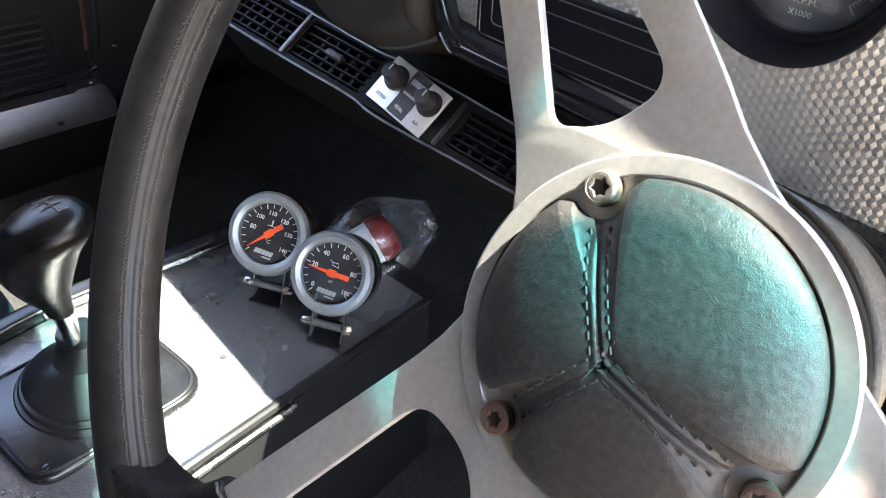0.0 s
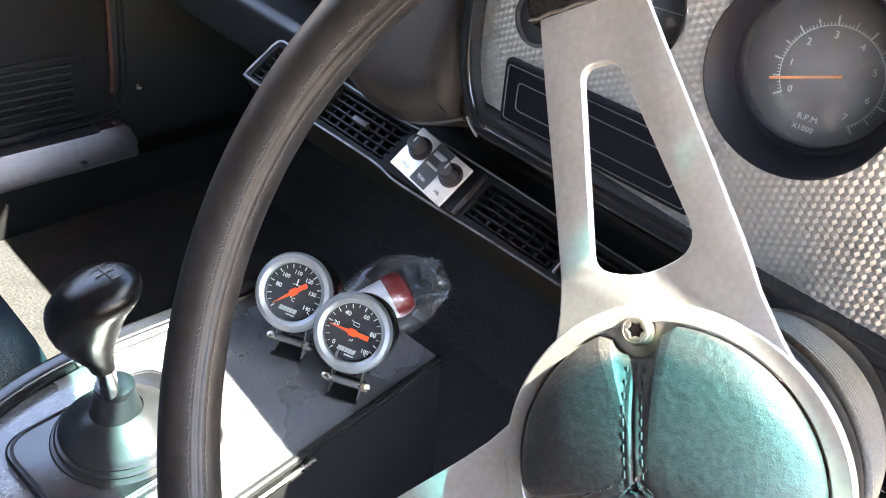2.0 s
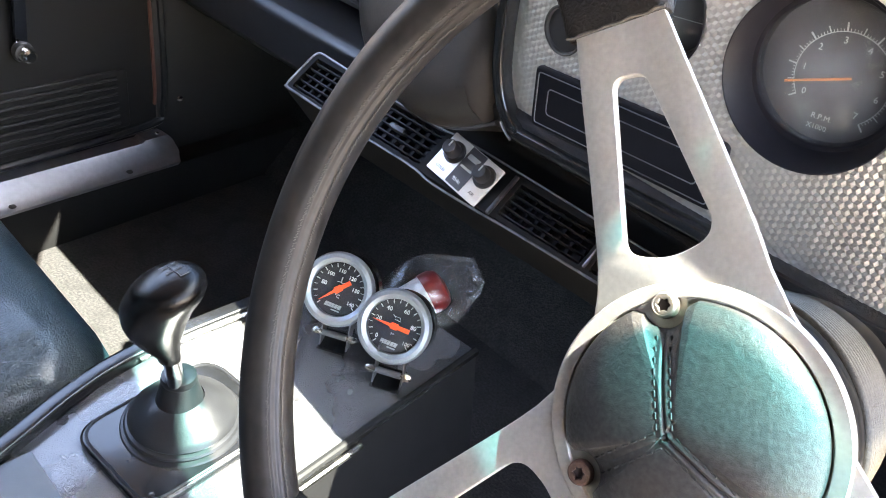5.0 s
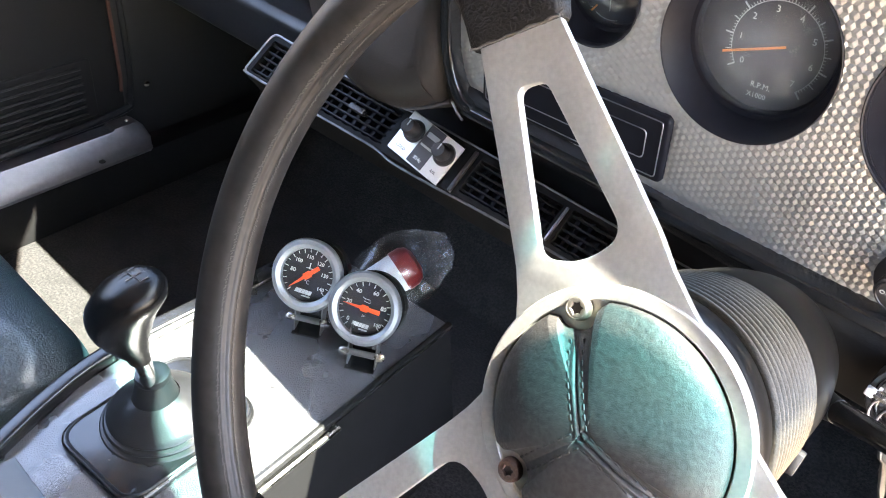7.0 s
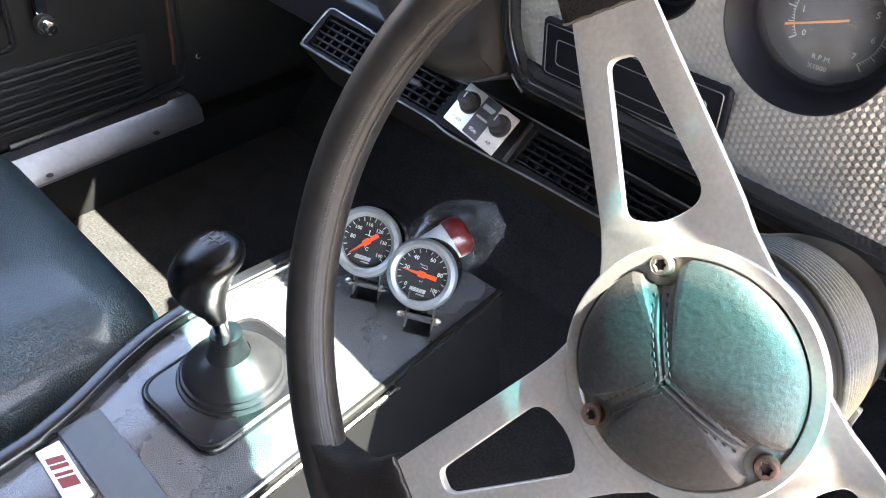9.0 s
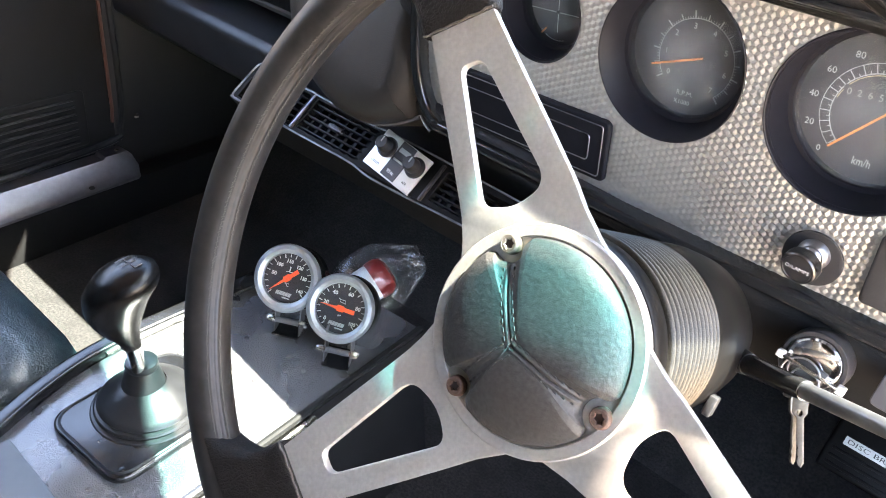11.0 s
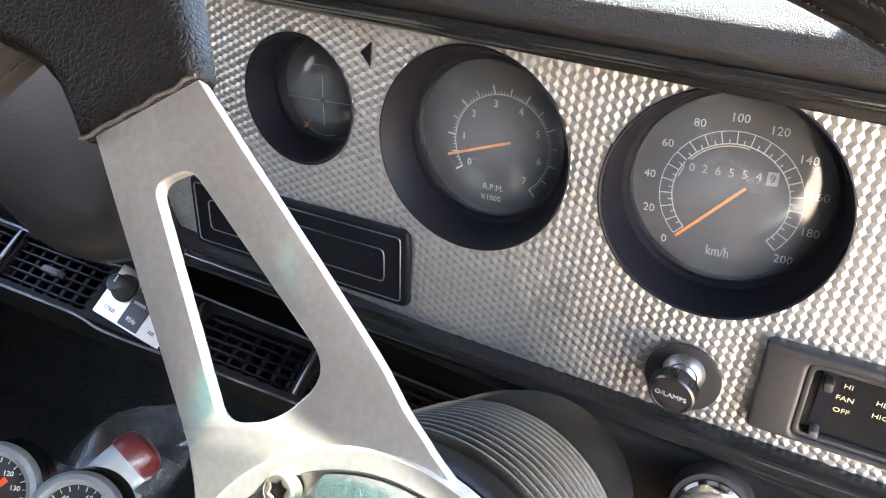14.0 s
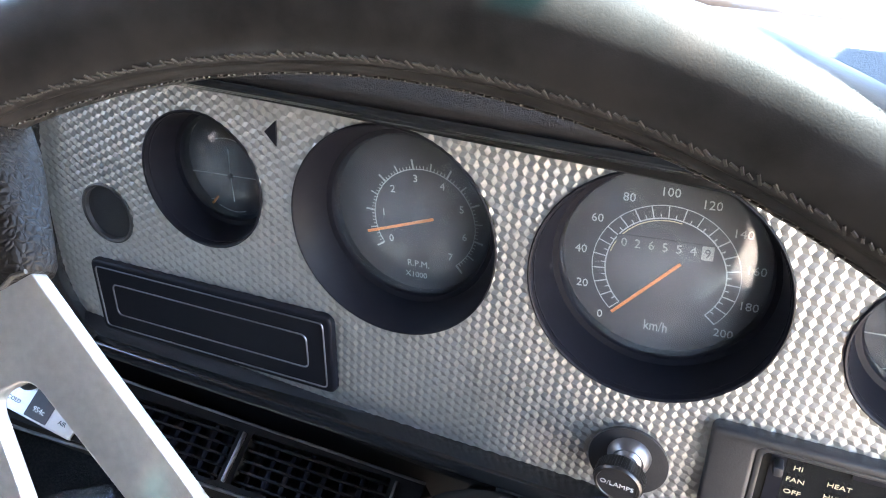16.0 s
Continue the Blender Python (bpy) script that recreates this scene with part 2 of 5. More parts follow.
M_STRAP = mat("grey_blue_vinyl", (0.07, 0.08, 0.088), 0.45, vary=0.1, scale=120, bump=0.1, bump_scale=700)
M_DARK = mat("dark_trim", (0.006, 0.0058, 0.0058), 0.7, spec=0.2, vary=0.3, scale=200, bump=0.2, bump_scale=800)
M_DULL = mat("dull_dark_metal", (0.22, 0.22, 0.23), 0.4, 0.9, vary=0.2, scale=200)
M_DARKCHROME = mat("dark_chrome", (0.060, 0.057, 0.055), 0.32, 0.8, vary=0.1)
M_COWL = mat("grey_cowl_paint", (0.0115, 0.0140, 0.0160), 0.5, vary=0.2, scale=60)
M_SOCKET = mat("rusty_socket", (0.020, 0.011, 0.008), 0.7, vary=0.4, scale=900)
M_FRAY = mat("frayed_leather_edge", (0.05, 0.044, 0.037), 0.8, vary=0.5, scale=500, bump=0.6, bump_scale=700)
M_SHROUD = mat("deep_gloss_black", (0.0036, 0.0034, 0.0033), 0.42, spec=0.08, vary=0.2, scale=90, rough_vary=0.08)
M_LENS = mat("red_lamp_lens", (0.55, 0.10, 0.03), 0.2, vary=0.2)


# ---- builders ----
def thing(name, m, label, category, group="", kind=""):
    ob = new(name)
    ob.matrix_world = m
    ob.empty_display_size = 0.02
    return tagged(ob, label, category, group, kind)


def link(name, me, material, parent=None, label="", smooth=35.0):
    if material is not None and not me.materials:
        me.materials.append(material)
    if smooth:
        me.shade_smooth()
        me.set_sharp_from_angle(angle=radians(smooth))
    ob = new(name, me)
    if parent is not None:
        ob.parent = parent
    if label:
        ob["label"] = label
    return ob


def part(name, bm, material, parent=None, label="", smooth=35.0):
    bmesh.ops.recalc_face_normals(bm, faces=bm.faces)
    me = bpy.data.meshes.new(name)
    bm.to_mesh(me)
    bm.free()
    return link(name, me, material, parent, label, smooth)


def box(size, at=(0, 0, 0), bevel=0.0, seg=2, m=None, bm=None):
    """A box of the given size round at, with rounded edges."""
    b = bmesh.new()
    bmesh.ops.create_cube(b, size=1, matrix=Matrix.Translation(at) @ Matrix.Diagonal((*size, 1)))
    if bevel:
        bmesh.ops.bevel(b, geom=b.edges[:], offset=bevel, segments=seg, affect="EDGES", profile=0.5)
    return joined(b, m, bm)


def joined(b, m=None, bm=None):
    if m is not None:
        bmesh.ops.transform(b, matrix=m, verts=b.verts)
    if bm is None:
        return b
    me = bpy.data.meshes.new("tmp")
    b.to_mesh(me)
    b.free()
    bm.from_mesh(me)
    bpy.data.meshes.remove(me)
    return bm


def lathe(profile, seg=64, m=None, bm=None, closed=False):
    """Turns (radius, height) points round z; a point on the axis closes the surface there."""
    b = bmesh.new()
    rings = []
    for r, z in profile:
        if r < 1e-6:
            rings.append([b.verts.new((0, 0, z))])
        else:
            rings.append([b.verts.new((r * math.cos(2 * math.pi * i / seg), r * math.sin(2 * math.pi * i / seg), z)) for i in range(seg)])
    pairs = list(zip(rings, rings[1:]))
    if closed:
        pairs.append((rings[-1], rings[0]))
    for a, c in pairs:
        for i in range(seg):
            j = (i + 1) % seg
            if len(a) == 1 and len(c) == 1:
                continue
            if len(a) == 1:
                b.faces.new((a[0], c[i], c[j]))
            elif len(c) == 1:
                b.faces.new((a[i], a[j], c[0]))
            else:
                b.faces.new((a[i], a[j], c[j], c[i]))
    return joined(b, m, bm)


def smooth_path(points, n, loop=False):
    """Catmull-Rom through points."""
    p = [Vector(q) for q in points]
    out = []
    count = len(p) if loop else len(p) - 1
    for i in range(count):
        a, b_, c, d = ((p[(i + k) % len(p)] if loop else p[min(max(i + k, 0), len(p) - 1)]) for k in (-1, 0, 1, 2))
        for k in range(n):
            t = k / n
            out.append(0.5 * ((2 * b_) + (c - a) * t + (2 * a - 5 * b_ + 4 * c - d) * t * t + (3 * b_ - a - 3 * c + d) * t ** 3))
    if not loop:
        out.append(p[-1])
    return out


def tube(points, radius, seg=10, loop=False, m=None, bm=None, caps=True):
    """A round tube along points; radius may be a list."""
    b = bmesh.new()
    pts = [Vector(q) for q in points]
    n = len(pts)
    rad = radius if isinstance(radius, (list, tuple)) else [radius] * n
    rings, side = [], None
    for i, q in enumerate(pts):
        a, c = (pts[i - 1] if i or loop else q), (pts[(i + 1) % n] if i < n - 1 or loop else q)
        ahead = (c - a).normalized()
        if side is None:
            side = ahead.orthogonal().normalized()
        side = (side - ahead * side.dot(ahead)).normalized()
        other = ahead.cross(side)
        rings.append([b.verts.new(q + rad[i] * (math.cos(2 * math.pi * k / seg) * side + math.sin(2 * math.pi * k / seg) * other)) for k in range(seg)])
    for i in range(n if loop else n - 1):
        a, c = rings[i], rings[(i + 1) % n]
        for k in range(seg):
            b.faces.new((a[k], a[(k + 1) % seg], c[(k + 1) % seg], c[k]))
    if caps and not loop:
        b.faces.new(rings[0][::-1])
        b.faces.new(rings[-1])
    return joined(b, m, bm)


def sweep(profile, path, loop=False, up=(0, 0, 1), m=None, bm=None, caps=True):
    """Sweeps a flat closed profile (side, up) along path."""
    b = bmesh.new()
    pts = [Vector(q) for q in path]
    up = Vector(up)
    rings, n = [], len(pts)
    for i, q in enumerate(pts):
        a, c = (pts[i - 1] if i or loop else q), (pts[(i + 1) % n] if i < n - 1 or loop else q)
        ahead = (c - a).normalized()
        side = ahead.cross(up).normalized()
        top = side.cross(ahead)
        rings.append([b.verts.new(q + side * s + top * h) for s, h in profile])
    k_ = len(profile)
    for i in range(n if loop else n - 1):
        a, c = rings[i], rings[(i + 1) % n]
        for k in range(k_):
            b.faces.new((a[k], a[(k + 1) % k_], c[(k + 1) % k_], c[k]))
    if caps and not loop:
        b.faces.new(rings[0][::-1])
        b.faces.new(rings[-1])
    return joined(b, m, bm)


def rounded(points, r, n=5):
    """A polygon with its corners rounded; r may be a list."""
    pts = [Vector((*q, 0)) for q in points]
    out = []
    for i, q in enumerate(pts):
        rr = r[i] if isinstance(r, (list, tuple)) else r
        a, c = (pts[i - 1] - q), (pts[(i + 1) % len(pts)] - q)
        ang = a.angle(c)
        d = min(rr / math.tan(ang / 2), a.length * 0.49, c.length * 0.49)
        p1, p2 = q + a.normalized() * d, q + c.normalized() * d
        for k in range(n + 1):
            t = k / n
            w = (1 - t) ** 2 * p1 + 2 * t * (1 - t) * q + t * t * p2
            out.append((w.x, w.y))
    return out


def rrect(w, h, r, at=(0, 0), n=5):
    x, y = at
    return rounded([(x - w / 2, y - h / 2), (x + w / 2, y - h / 2), (x + w / 2, y + h / 2), (x - w / 2, y + h / 2)], r, n)


def plate(outlines, depth, bevel=0.0, z=0.0, m=None):
    """A flat plate with holes from outlines (first the outer one), its front at z, as a mesh."""
    cu = bpy.data.curves.new("plate", "CURVE")
    cu.dimensions, cu.fill_mode = "2D", "BOTH"
    cu.extrude, cu.bevel_depth, cu.bevel_resolution, cu.offset = depth / 2 - bevel, bevel, 2, -bevel
    for o in outlines:
        s = cu.splines.new("POLY")
        s.points.add(len(o) - 1)
        for p, (x, y) in zip(s.points, o):
            p.co = (x, y, 0, 1)
        s.use_cyclic_u = True
    ob = bpy.data.objects.new("plate", cu)
    me = bpy.data.meshes.new_from_object(ob)
    bpy.data.objects.remove(ob)
    bpy.data.curves.remove(cu)
    weld = bmesh.new()
    weld.from_mesh(me)
    bmesh.ops.remove_doubles(weld, verts=weld.verts, dist=1e-6)
    weld.to_mesh(me)
    weld.free()
    me.transform(Matrix.Translation((0, 0, z - depth / 2)))
    if m is not None:
        me.transform(m)
    return me


def writing(text, size, at, z, turn=0.0, depth=0.0003, parent=None, material=None, name="writing", width=0.0, bold=0.0, label=""):
    """Raised or printed characters lying in the parent's xy plane, centred at the given place."""
    cu = bpy.data.curves.new("text", "FONT")
    cu.body, cu.size, cu.align_x, cu.align_y, cu.extrude, cu.offset = text, size, "CENTER", "CENTER", depth / 2, bold
    cu.resolution_u = 2
    ob = bpy.data.objects.new("text", cu)
    me = bpy.data.meshes.new_from_object(ob)
    bpy.data.objects.remove(ob)
    bpy.data.curves.remove(cu)
    xs = [v.co.x for v in me.vertices]
    k = width / (max(xs) - min(xs)) if width else 1.0
    me.transform(Matrix.Translation((*at, z)) @ Matrix.Rotation(radians(turn), 4, "Z") @ Matrix.Diagonal((k, 1, 1, 1)))
    return link(name, me, material, parent, label, 0)


def frame_of(origin, right, out):
    """A pose whose x is right, z is out and y is up."""
    z = Vector(out).normalized()
    x = Vector(right)
    x = (x - z * x.dot(z)).normalized()
    m = Matrix((x, z.cross(x), z)).transposed().to_4x4()
    m.translation = origin
    return m


def polar(r, a):
    return r * math.cos(radians(a)), r * math.sin(radians(a))


# ---- main places ----
HUB = Vector((0, 0, 0.62))
W_OUT = Vector((-0.0206, -0.9048, 0.4254))
WHEEL = frame_of(HUB, (1, -0.0228, 0), W_OUT)
FACIA = frame_of((0, 0.2394, 0.67), (0.99664, -0.08191, 0), (-0.08143, -0.9908, -0.10811))
CONSOLE_Z = 0.32
STRIP = frame_of((-0.328, 0.287, 0.478), (1, 0, 0), (0, -0.62, 0.78))

# ---- car body round the cabin ----
def structure(name, bm, material, label, category):
    return tagged(part(name, bm, material), label, category, kind="structure")


structure("ground", box((400, 400, 0.1), (0, 0, -0.55)), M_GROUND, "pale dusty concrete ground under the car", "ground")
structure("floor", box((2.0, 2.6, 0.04), (-0.36, -0.45, 0.08)), M_CARPET, "black loop-pile carpet on the footwell floor", "floor")
structure("wall_firewall", box((2.0, 0.04, 0.62), (-0.36, 0.80, 0.40)), M_CARPET, "black carpeted firewall below the dashboard", "wall")
b = box((2.0, 0.5, 0.03), (0, 0, 0), m=pose(-0.36, 0.66, 0.22, 42, 0, 0))
structure("toe_board", b, M_CARPET, "sloping black carpeted toe board", "floor")
# roof; its front edge bows ahead in the middle and runs back to the pillars; its unseen jogs place sun and shade inside
HEADER = ((-1.07, 0.330), (-0.90, 0.380), (-0.60, 0.460), (-0.45, 0.412), (-0.385, 0.366), (-0.30, 0.322), (-0.20, 0.280), (-0.05, 0.228), (0.09, 0.188), (0.155, 0.184), (0.175, 0.152), (0.190, 0.134), (0.213, 0.1235), (0.230, 0.1190), (0.26, 0.1185), (0.285, 0.1225), (0.305, 0.1222), (0.3126, 0.1322), (0.3425, 0.1200), (0.40, 0.0995))


def header_y(x):
    for (x0, y0), (x1, y1) in zip(HEADER, HEADER[1:]):
        if x <= x1:
            return y0 + (y1 - y0) * (x - x0) / (x1 - x0)
    return HEADER[-1][1]


def roof_y(x):
    """The roof's front edge: the tinted top of the screen reaches back to it from the header line, by amounts set to
    place shade on the wheel.
    """
    reach = ((-1.1, 0.0), (-0.12, 0.0), (-0.04, 0.004), (0.12, 0.004), (0.16, 0.004), (0.19, 0.002), (0.212, 0.001), (0.222, 0.0006), (0.238, 0.0010), (0.248, 0.0018), (0.27, 0.002), (0.29, 0.0018), (0.305, 0.0006), (0.3126, 0.0), (0.5, 0.0))
    for (x0, w0), (x1, w1) in zip(reach, reach[1:]):
        if x <= x1:
            return header_y(x) - w0 - (w1 - w0) * (x - x0) / (x1 - x0) - 0.0005


b = bmesh.new()
cols = [-1.02 + 1.40 * k / 120 for k in range(121)]
rings = [[b.verts.new((x, y, z)) for x in cols for y in ((roof_y(x) if front else -1.36),)] for front, z in ((1, 1.14), (1, 1.19), (0, 1.19), (0, 1.14))]
for p, q in zip(rings, rings[1:] + rings[:1]):
    for k in range(120):
        b.faces.new((p[k], p[k + 1], q[k + 1], q[k]))
for k in (0, 120):
    b.faces.new([r[k] for r in rings])
structure("ceiling", b, M_ROOF, "dark vinyl car roof, its unseen front edge bent to place shade", "ceiling")
# unseen closure up to the roof; keeps rear sky out of wheel reflections
structure("wall_rear", box((2.0, 0.05, 1.12), (-0.36, -1.385, 0.62)), M_REAR, "dark wall behind the seats, added to shut out rear light", "wall")
for side, name in ((-1, "wall_left"), (1, "wall_right")):
    x = -0.36 + side * 0.66
    ahead = -0.52 if side < 0 else -0.30
    b = box((0.05, ahead + 1.38, 1.06), (x, (ahead - 1.38) / 2, 0.615))
    structure(name, b, M_DOOR, "dark vinyl rear side trim of the cabin", "wall")
    # the right pillar, out of view, leans so that it shades the wheel boss
    lean = 0.045 if side > 0 else 0.06
    b = tube([(x + side * 0.02, 0.86, 0.77), (x - side * 0.015, 0.5, 0.97), (x - side * lean, 0.14, 1.13)], 0.036, 10)
    structure("pillar", b, M_ROOF, "slim dark windscreen pillar", "pillar")
    b = box((0.05, 0.14, 0.46), (x - side * 0.04, -0.95, 0.92))
    structure("pillar", b, M_ROOF, "dark pillar behind the door window", "pillar")

structure("wall_kick_panel", box((0.05, 0.56, 0.60), (0.385, 0.61, 0.36), 0.01), M_DOOR, "dark vinyl kick panel ahead of the open driver's door", "wall")

# windscreen with a teal shade band along its top, out of view
def screen_piece(a, c, material, parent, first=0, last=102):
    """One strip of the curved screen, from the fraction a of its height to c; past 1 it lies in the shade band."""
    bm = bmesh.new()
    grid = [[] for k in range(4)]
    for k in range(first, last + 1):
        u = k / 96
        foot = Vector((-1.12 + 1.52 * u, 1.00 - 0.20 * (2 * u - 1) ** 2, 0.77))
        x = -1.06 + 1.40 * u
        head, back = Vector((x, header_y(x), 1.138)), Vector((x, roof_y(x) - 0.006, 1.130))
        for row, f, off in ((0, a, 0), (1, a, 0.005), (2, c, 0), (3, c, 0.005)):
            at = foot.lerp(head, f) if f <= 1 else head.lerp(back, f - 1)
            grid[row].append(bm.verts.new(at + Vector((0, 0.395, 0.918)) * off))
    for i in range(last - first):
        for r0, r1 in ((0, 2), (3, 1), (1, 0), (2, 3)):
            bm.faces.new((grid[r0][i], grid[r0][i + 1], grid[r1][i + 1], grid[r1][i]))
    for k in (0, last - first):
        bm.faces.new((grid[0][k], grid[1][k], grid[3][k], grid[2][k]))
    return part("pane", bm, material, parent)


window = tagged(new("window_1"), "clear windscreen with a teal shade band", "window", kind="structure")
screen_piece(0.0, 0.980, M_SCREEN, window)
screen_piece(0.981, 1.0, M_SCREEN, window, 0, 63)
# band strips and gaps are chosen by where teal sun falls on hub and console
screen_piece(0.981, 0.988, M_TINT_FADE, window, 63, 84)
screen_piece(0.981, 0.9945, M_SCREEN, window, 84, 88)
screen_piece(0.995, 2.0, M_TINT, window, 84, 88)
screen_piece(0.981, 0.988, M_TINT_FADE, window, 88, 94)
screen_piece(0.989, 2.0, M_TINT_FADE, window, 63, 84)
screen_piece(0.989, 2.0, M_TINT, window, 88, 94)
screen_piece(0.981, 0.994, M_SCREEN, window, 94, 102)
screen_piece(0.995, 2.0, M_TINT, window, 97, 102)


# ---- left door, sill and kick panel ----
DOOR_X = -0.955
RUN = Vector((-0.078, 0.997, 0))  # the way in which sill and console run forward


def along(x0, y, z, dx=0.0):
    """A place on the left side at distance y ahead."""
    return Vector((x0 + dx - 0.078 * y, y, z))


LEFT = frame_of(along(DOOR_X, 0, 0), RUN, (0.997, 0.078, 0))  # x ahead, y up, z into the cabin
door = thing("door_1", LEFT, "closed black vinyl door trim with ribbed lower panel", "door", kind="structure")
link("door_card", plate([rounded([(-1.0, 0.214), (0.350, 0.214), (0.346, 0.58), (0.335, 0.68), (-1.0, 0.68)], [0.01, 0.05, 0.05, 0.03, 0.01])], 0.05, 0.006), M_DOOR, door)
part("piping", tube([(0.318, 0.62, 0.002), (0.321, 0.48, 0.002), (0.324, 0.285, 0.002), (0.322, 0.262, 0.002)], 0.0028, 8), M_RED_PIPING, door, "thin orange-red edge piping")
part("seal", tube(smooth_path([(0.332, 0.66, 0.002), (0.336, 0.5, 0.002), (0.340, 0.32, 0.002), (0.334, 0.252, 0.002), (0.305, 0.228, 0.002), (0.05, 0.220, 0.002)], 6), 0.006, 8), M_RUBBER, door, "black rubber door seal")
link("kick_field", plate([rrect(0.66, 0.092, 0.008, (-0.050, 0.282))], 0.006, 0.002, 0.003), M_DOOR, door)
for i in range(7):
    part("rib", tube([(-0.36, 0.246 + i * 0.0118, 0.005), (0.262, 0.246 + i * 0.0118, 0.005)], 0.0024, 6), M_DOOR, door)
link("armrest_plate", plate([rrect(0.38, 0.15, 0.014, (-0.09, 0.425))], 0.010, 0.003, 0.006), M_DOOR, door)
part("armrest_rim", tube([(x, y, 0.010) for x, y in rrect(0.36, 0.13, 0.014, (-0.09, 0.425))], 0.004, 8, True), M_GLOSS, door, "glossy black rim of the armrest plate")

crank = thing("window_crank", LEFT @ pose(0.125, 0.455, 0.0), "chrome window winder with a clear round knob", "window crank")
part("arm", sweep([(-0.009, -0.002), (0.009, -0.002), (0.007, 0.003), (-0.007, 0.003)], [(0.012, 0.06, 0.028), (0.009, 0.02, 0.026), (0.004, -0.055, 0.022)], up=(0, 0, 1)), M_CHROME, crank)
part("spindle", lathe([(0, 0.032), (0.013, 0.032), (0.015, 0.026), (0.018, 0.0)], 24, pose(0.012, 0.062, 0)), M_CHROME, crank)
part("collar", lathe([(0.0, 0.03), (0.012, 0.03), (0.0135, 0.024), (0.012, 0.018), (0, 0.018)], 24, pose(0.004, -0.068, 0)), M_BLACK, crank)
part("knob", lathe([(0, 0.046), (0.006, 0.046), (0.009, 0.043), (0.0095, 0.03), (0, 0.03)], 24, pose(0.004, -0.068, 0)), M_STEEL, crank, "clear and silver winder knob")

sill = thing("sill_plate", LEFT, "scuffed aluminium scuff plate along the door sill", "sill plate", kind="structure")
SILL_P = [(0.0, 0.214), (0.024, 0.213), (0.027, 0.209), (0.040, 0.194), (0.045, 0.187), (0.054, 0.182), (0.054, 0.178), (0.040, 0.180), (0.0, 0.205)]
b = bmesh.new()
ends = [[b.verts.new((y - cut * abs(h - 0.198) ** 2, h + lift * (h > 0.2), w)) for w, h in SILL_P] for y, cut, lift in ((-1.0, 0, 0), (0.285, 0, 0), (0.290, 0, 0.004), (0.325, 0, 0.004), (0.338, 30, 0.001))]
for a, c in zip(ends, ends[1:]):
    for k in range(len(SILL_P)):
        b.faces.new((a[k], a[(k + 1) % len(SILL_P)], c[(k + 1) % len(SILL_P)], c[k]))
b.faces.new(ends[0])
b.faces.new(ends[-1][::-1])
part("plate", b, M_SILL, sill)
for y in (0.075, 0.247):
    part("screw", lathe([(0, 0.0012), (0.004, 0.001), (0.005, 0)], 16, Matrix.Translation((y, 0.1865, 0.047)) @ pose(0, 0, 0, -80)), M_BLACK, sill)
part("screw", lathe([(0, 0.0012), (0.003, 0.001), (0.0035, 0)], 16, Matrix.Translation((0.316, 0.2185, 0.014)) @ pose(0, 0, 0, -90)), M_STEEL, sill)
structure("wall_side", box((2.2, 0.62, 0.03), (0.0, 0.30, -0.07), m=LEFT), M_DOOR, "dark body side behind the door trim", "wall")
structure("sill_step", box((1.78, 0.11, 0.052), (-0.11, 0.122, 0.021), 0.012, m=LEFT), M_DARK, "black carpeted inner sill", "sill")
b = box((0.55, 0.56, 0.03), (0.60, 0.36, -0.012), 0.004, m=LEFT)
structure("kick_panel", b, M_DOOR, "plain dark kick panel ahead of the door", "wall")
screw = tagged(part("trim_screw", lathe([(0, 0.003), (0.004, 0.002), (0.005, 0)], 16, LEFT @ pose(0.366, 0.262, 0.003)), M_STEEL), "small bright trim screw on the kick panel", "screw")

# ---- right side: the driver's doorway stands open; only its sill closes the floor ----
structure("sill_right", box((0.10, 2.0, 0.30), (0.34, -0.2, 0.22), 0.02), M_DOOR, "dark sill of the open driver's doorway", "sill")

# ---- dashboard shell ----
def strip_x(profile, x0, x1, bevel_seg=1, m=None, skew=-0.08, rise=0.0):
    """A bar of one cross-section (y, z) along x; skew shifts it ahead or back, rise lifts it, as x grows."""
    b = bmesh.new()
    n = 24
    rows = [[b.verts.new((x, y + skew * x, z + rise * (x + 0.26))) for y, z in profile] for x in [x0 + (x1 - x0) * i / n for i in range(n + 1)]]
    for a, c in zip(rows, rows[1:]):
        for k in range(len(profile)):
            b.faces.new((a[k], a[(k + 1) % len(profile)], c[(k + 1) % len(profile)], c[k]))
    b.faces.new(rows[0][::-1])
    b.faces.new(rows[-1])
    return joined(b, m)


dash = thing("dashboard", Matrix(), "black vinyl padded dashboard with an instrument hood", "dashboard")
# padded top with its overhanging lip above the instruments
TOP = rounded([(0.207, 0.738), (0.200, 0.744), (0.202, 0.756), (0.218, 0.767), (0.268, 0.779), (0.325, 0.745), (0.72, 0.745), (0.72, 0.70), (0.30, 0.70), (0.262, 0.732)], [0.004, 0.004, 0.006, 0.03, 0.02, 0.01, 0.02, 0.02, 0.02, 0.01], 4)
part("top_pad", strip_x(TOP, -0.30, 0.33, rise=0.034), M_PAD, dash, "grained black vinyl top pad")
for k in range(3):
    part("hood_ridge", strip_x(rounded([(0.204 + 0.009 * k, 0.7350 - 0.003 * k), (0.213 + 0.009 * k, 0.7320 - 0.003 * k), (0.213 + 0.009 * k, 0.7360 - 0.003 * k), (0.204 + 0.009 * k, 0.7390 - 0.003 * k)], 0.001, 2), -0.30, 0.33, rise=0.034), M_GLOSS, dash)
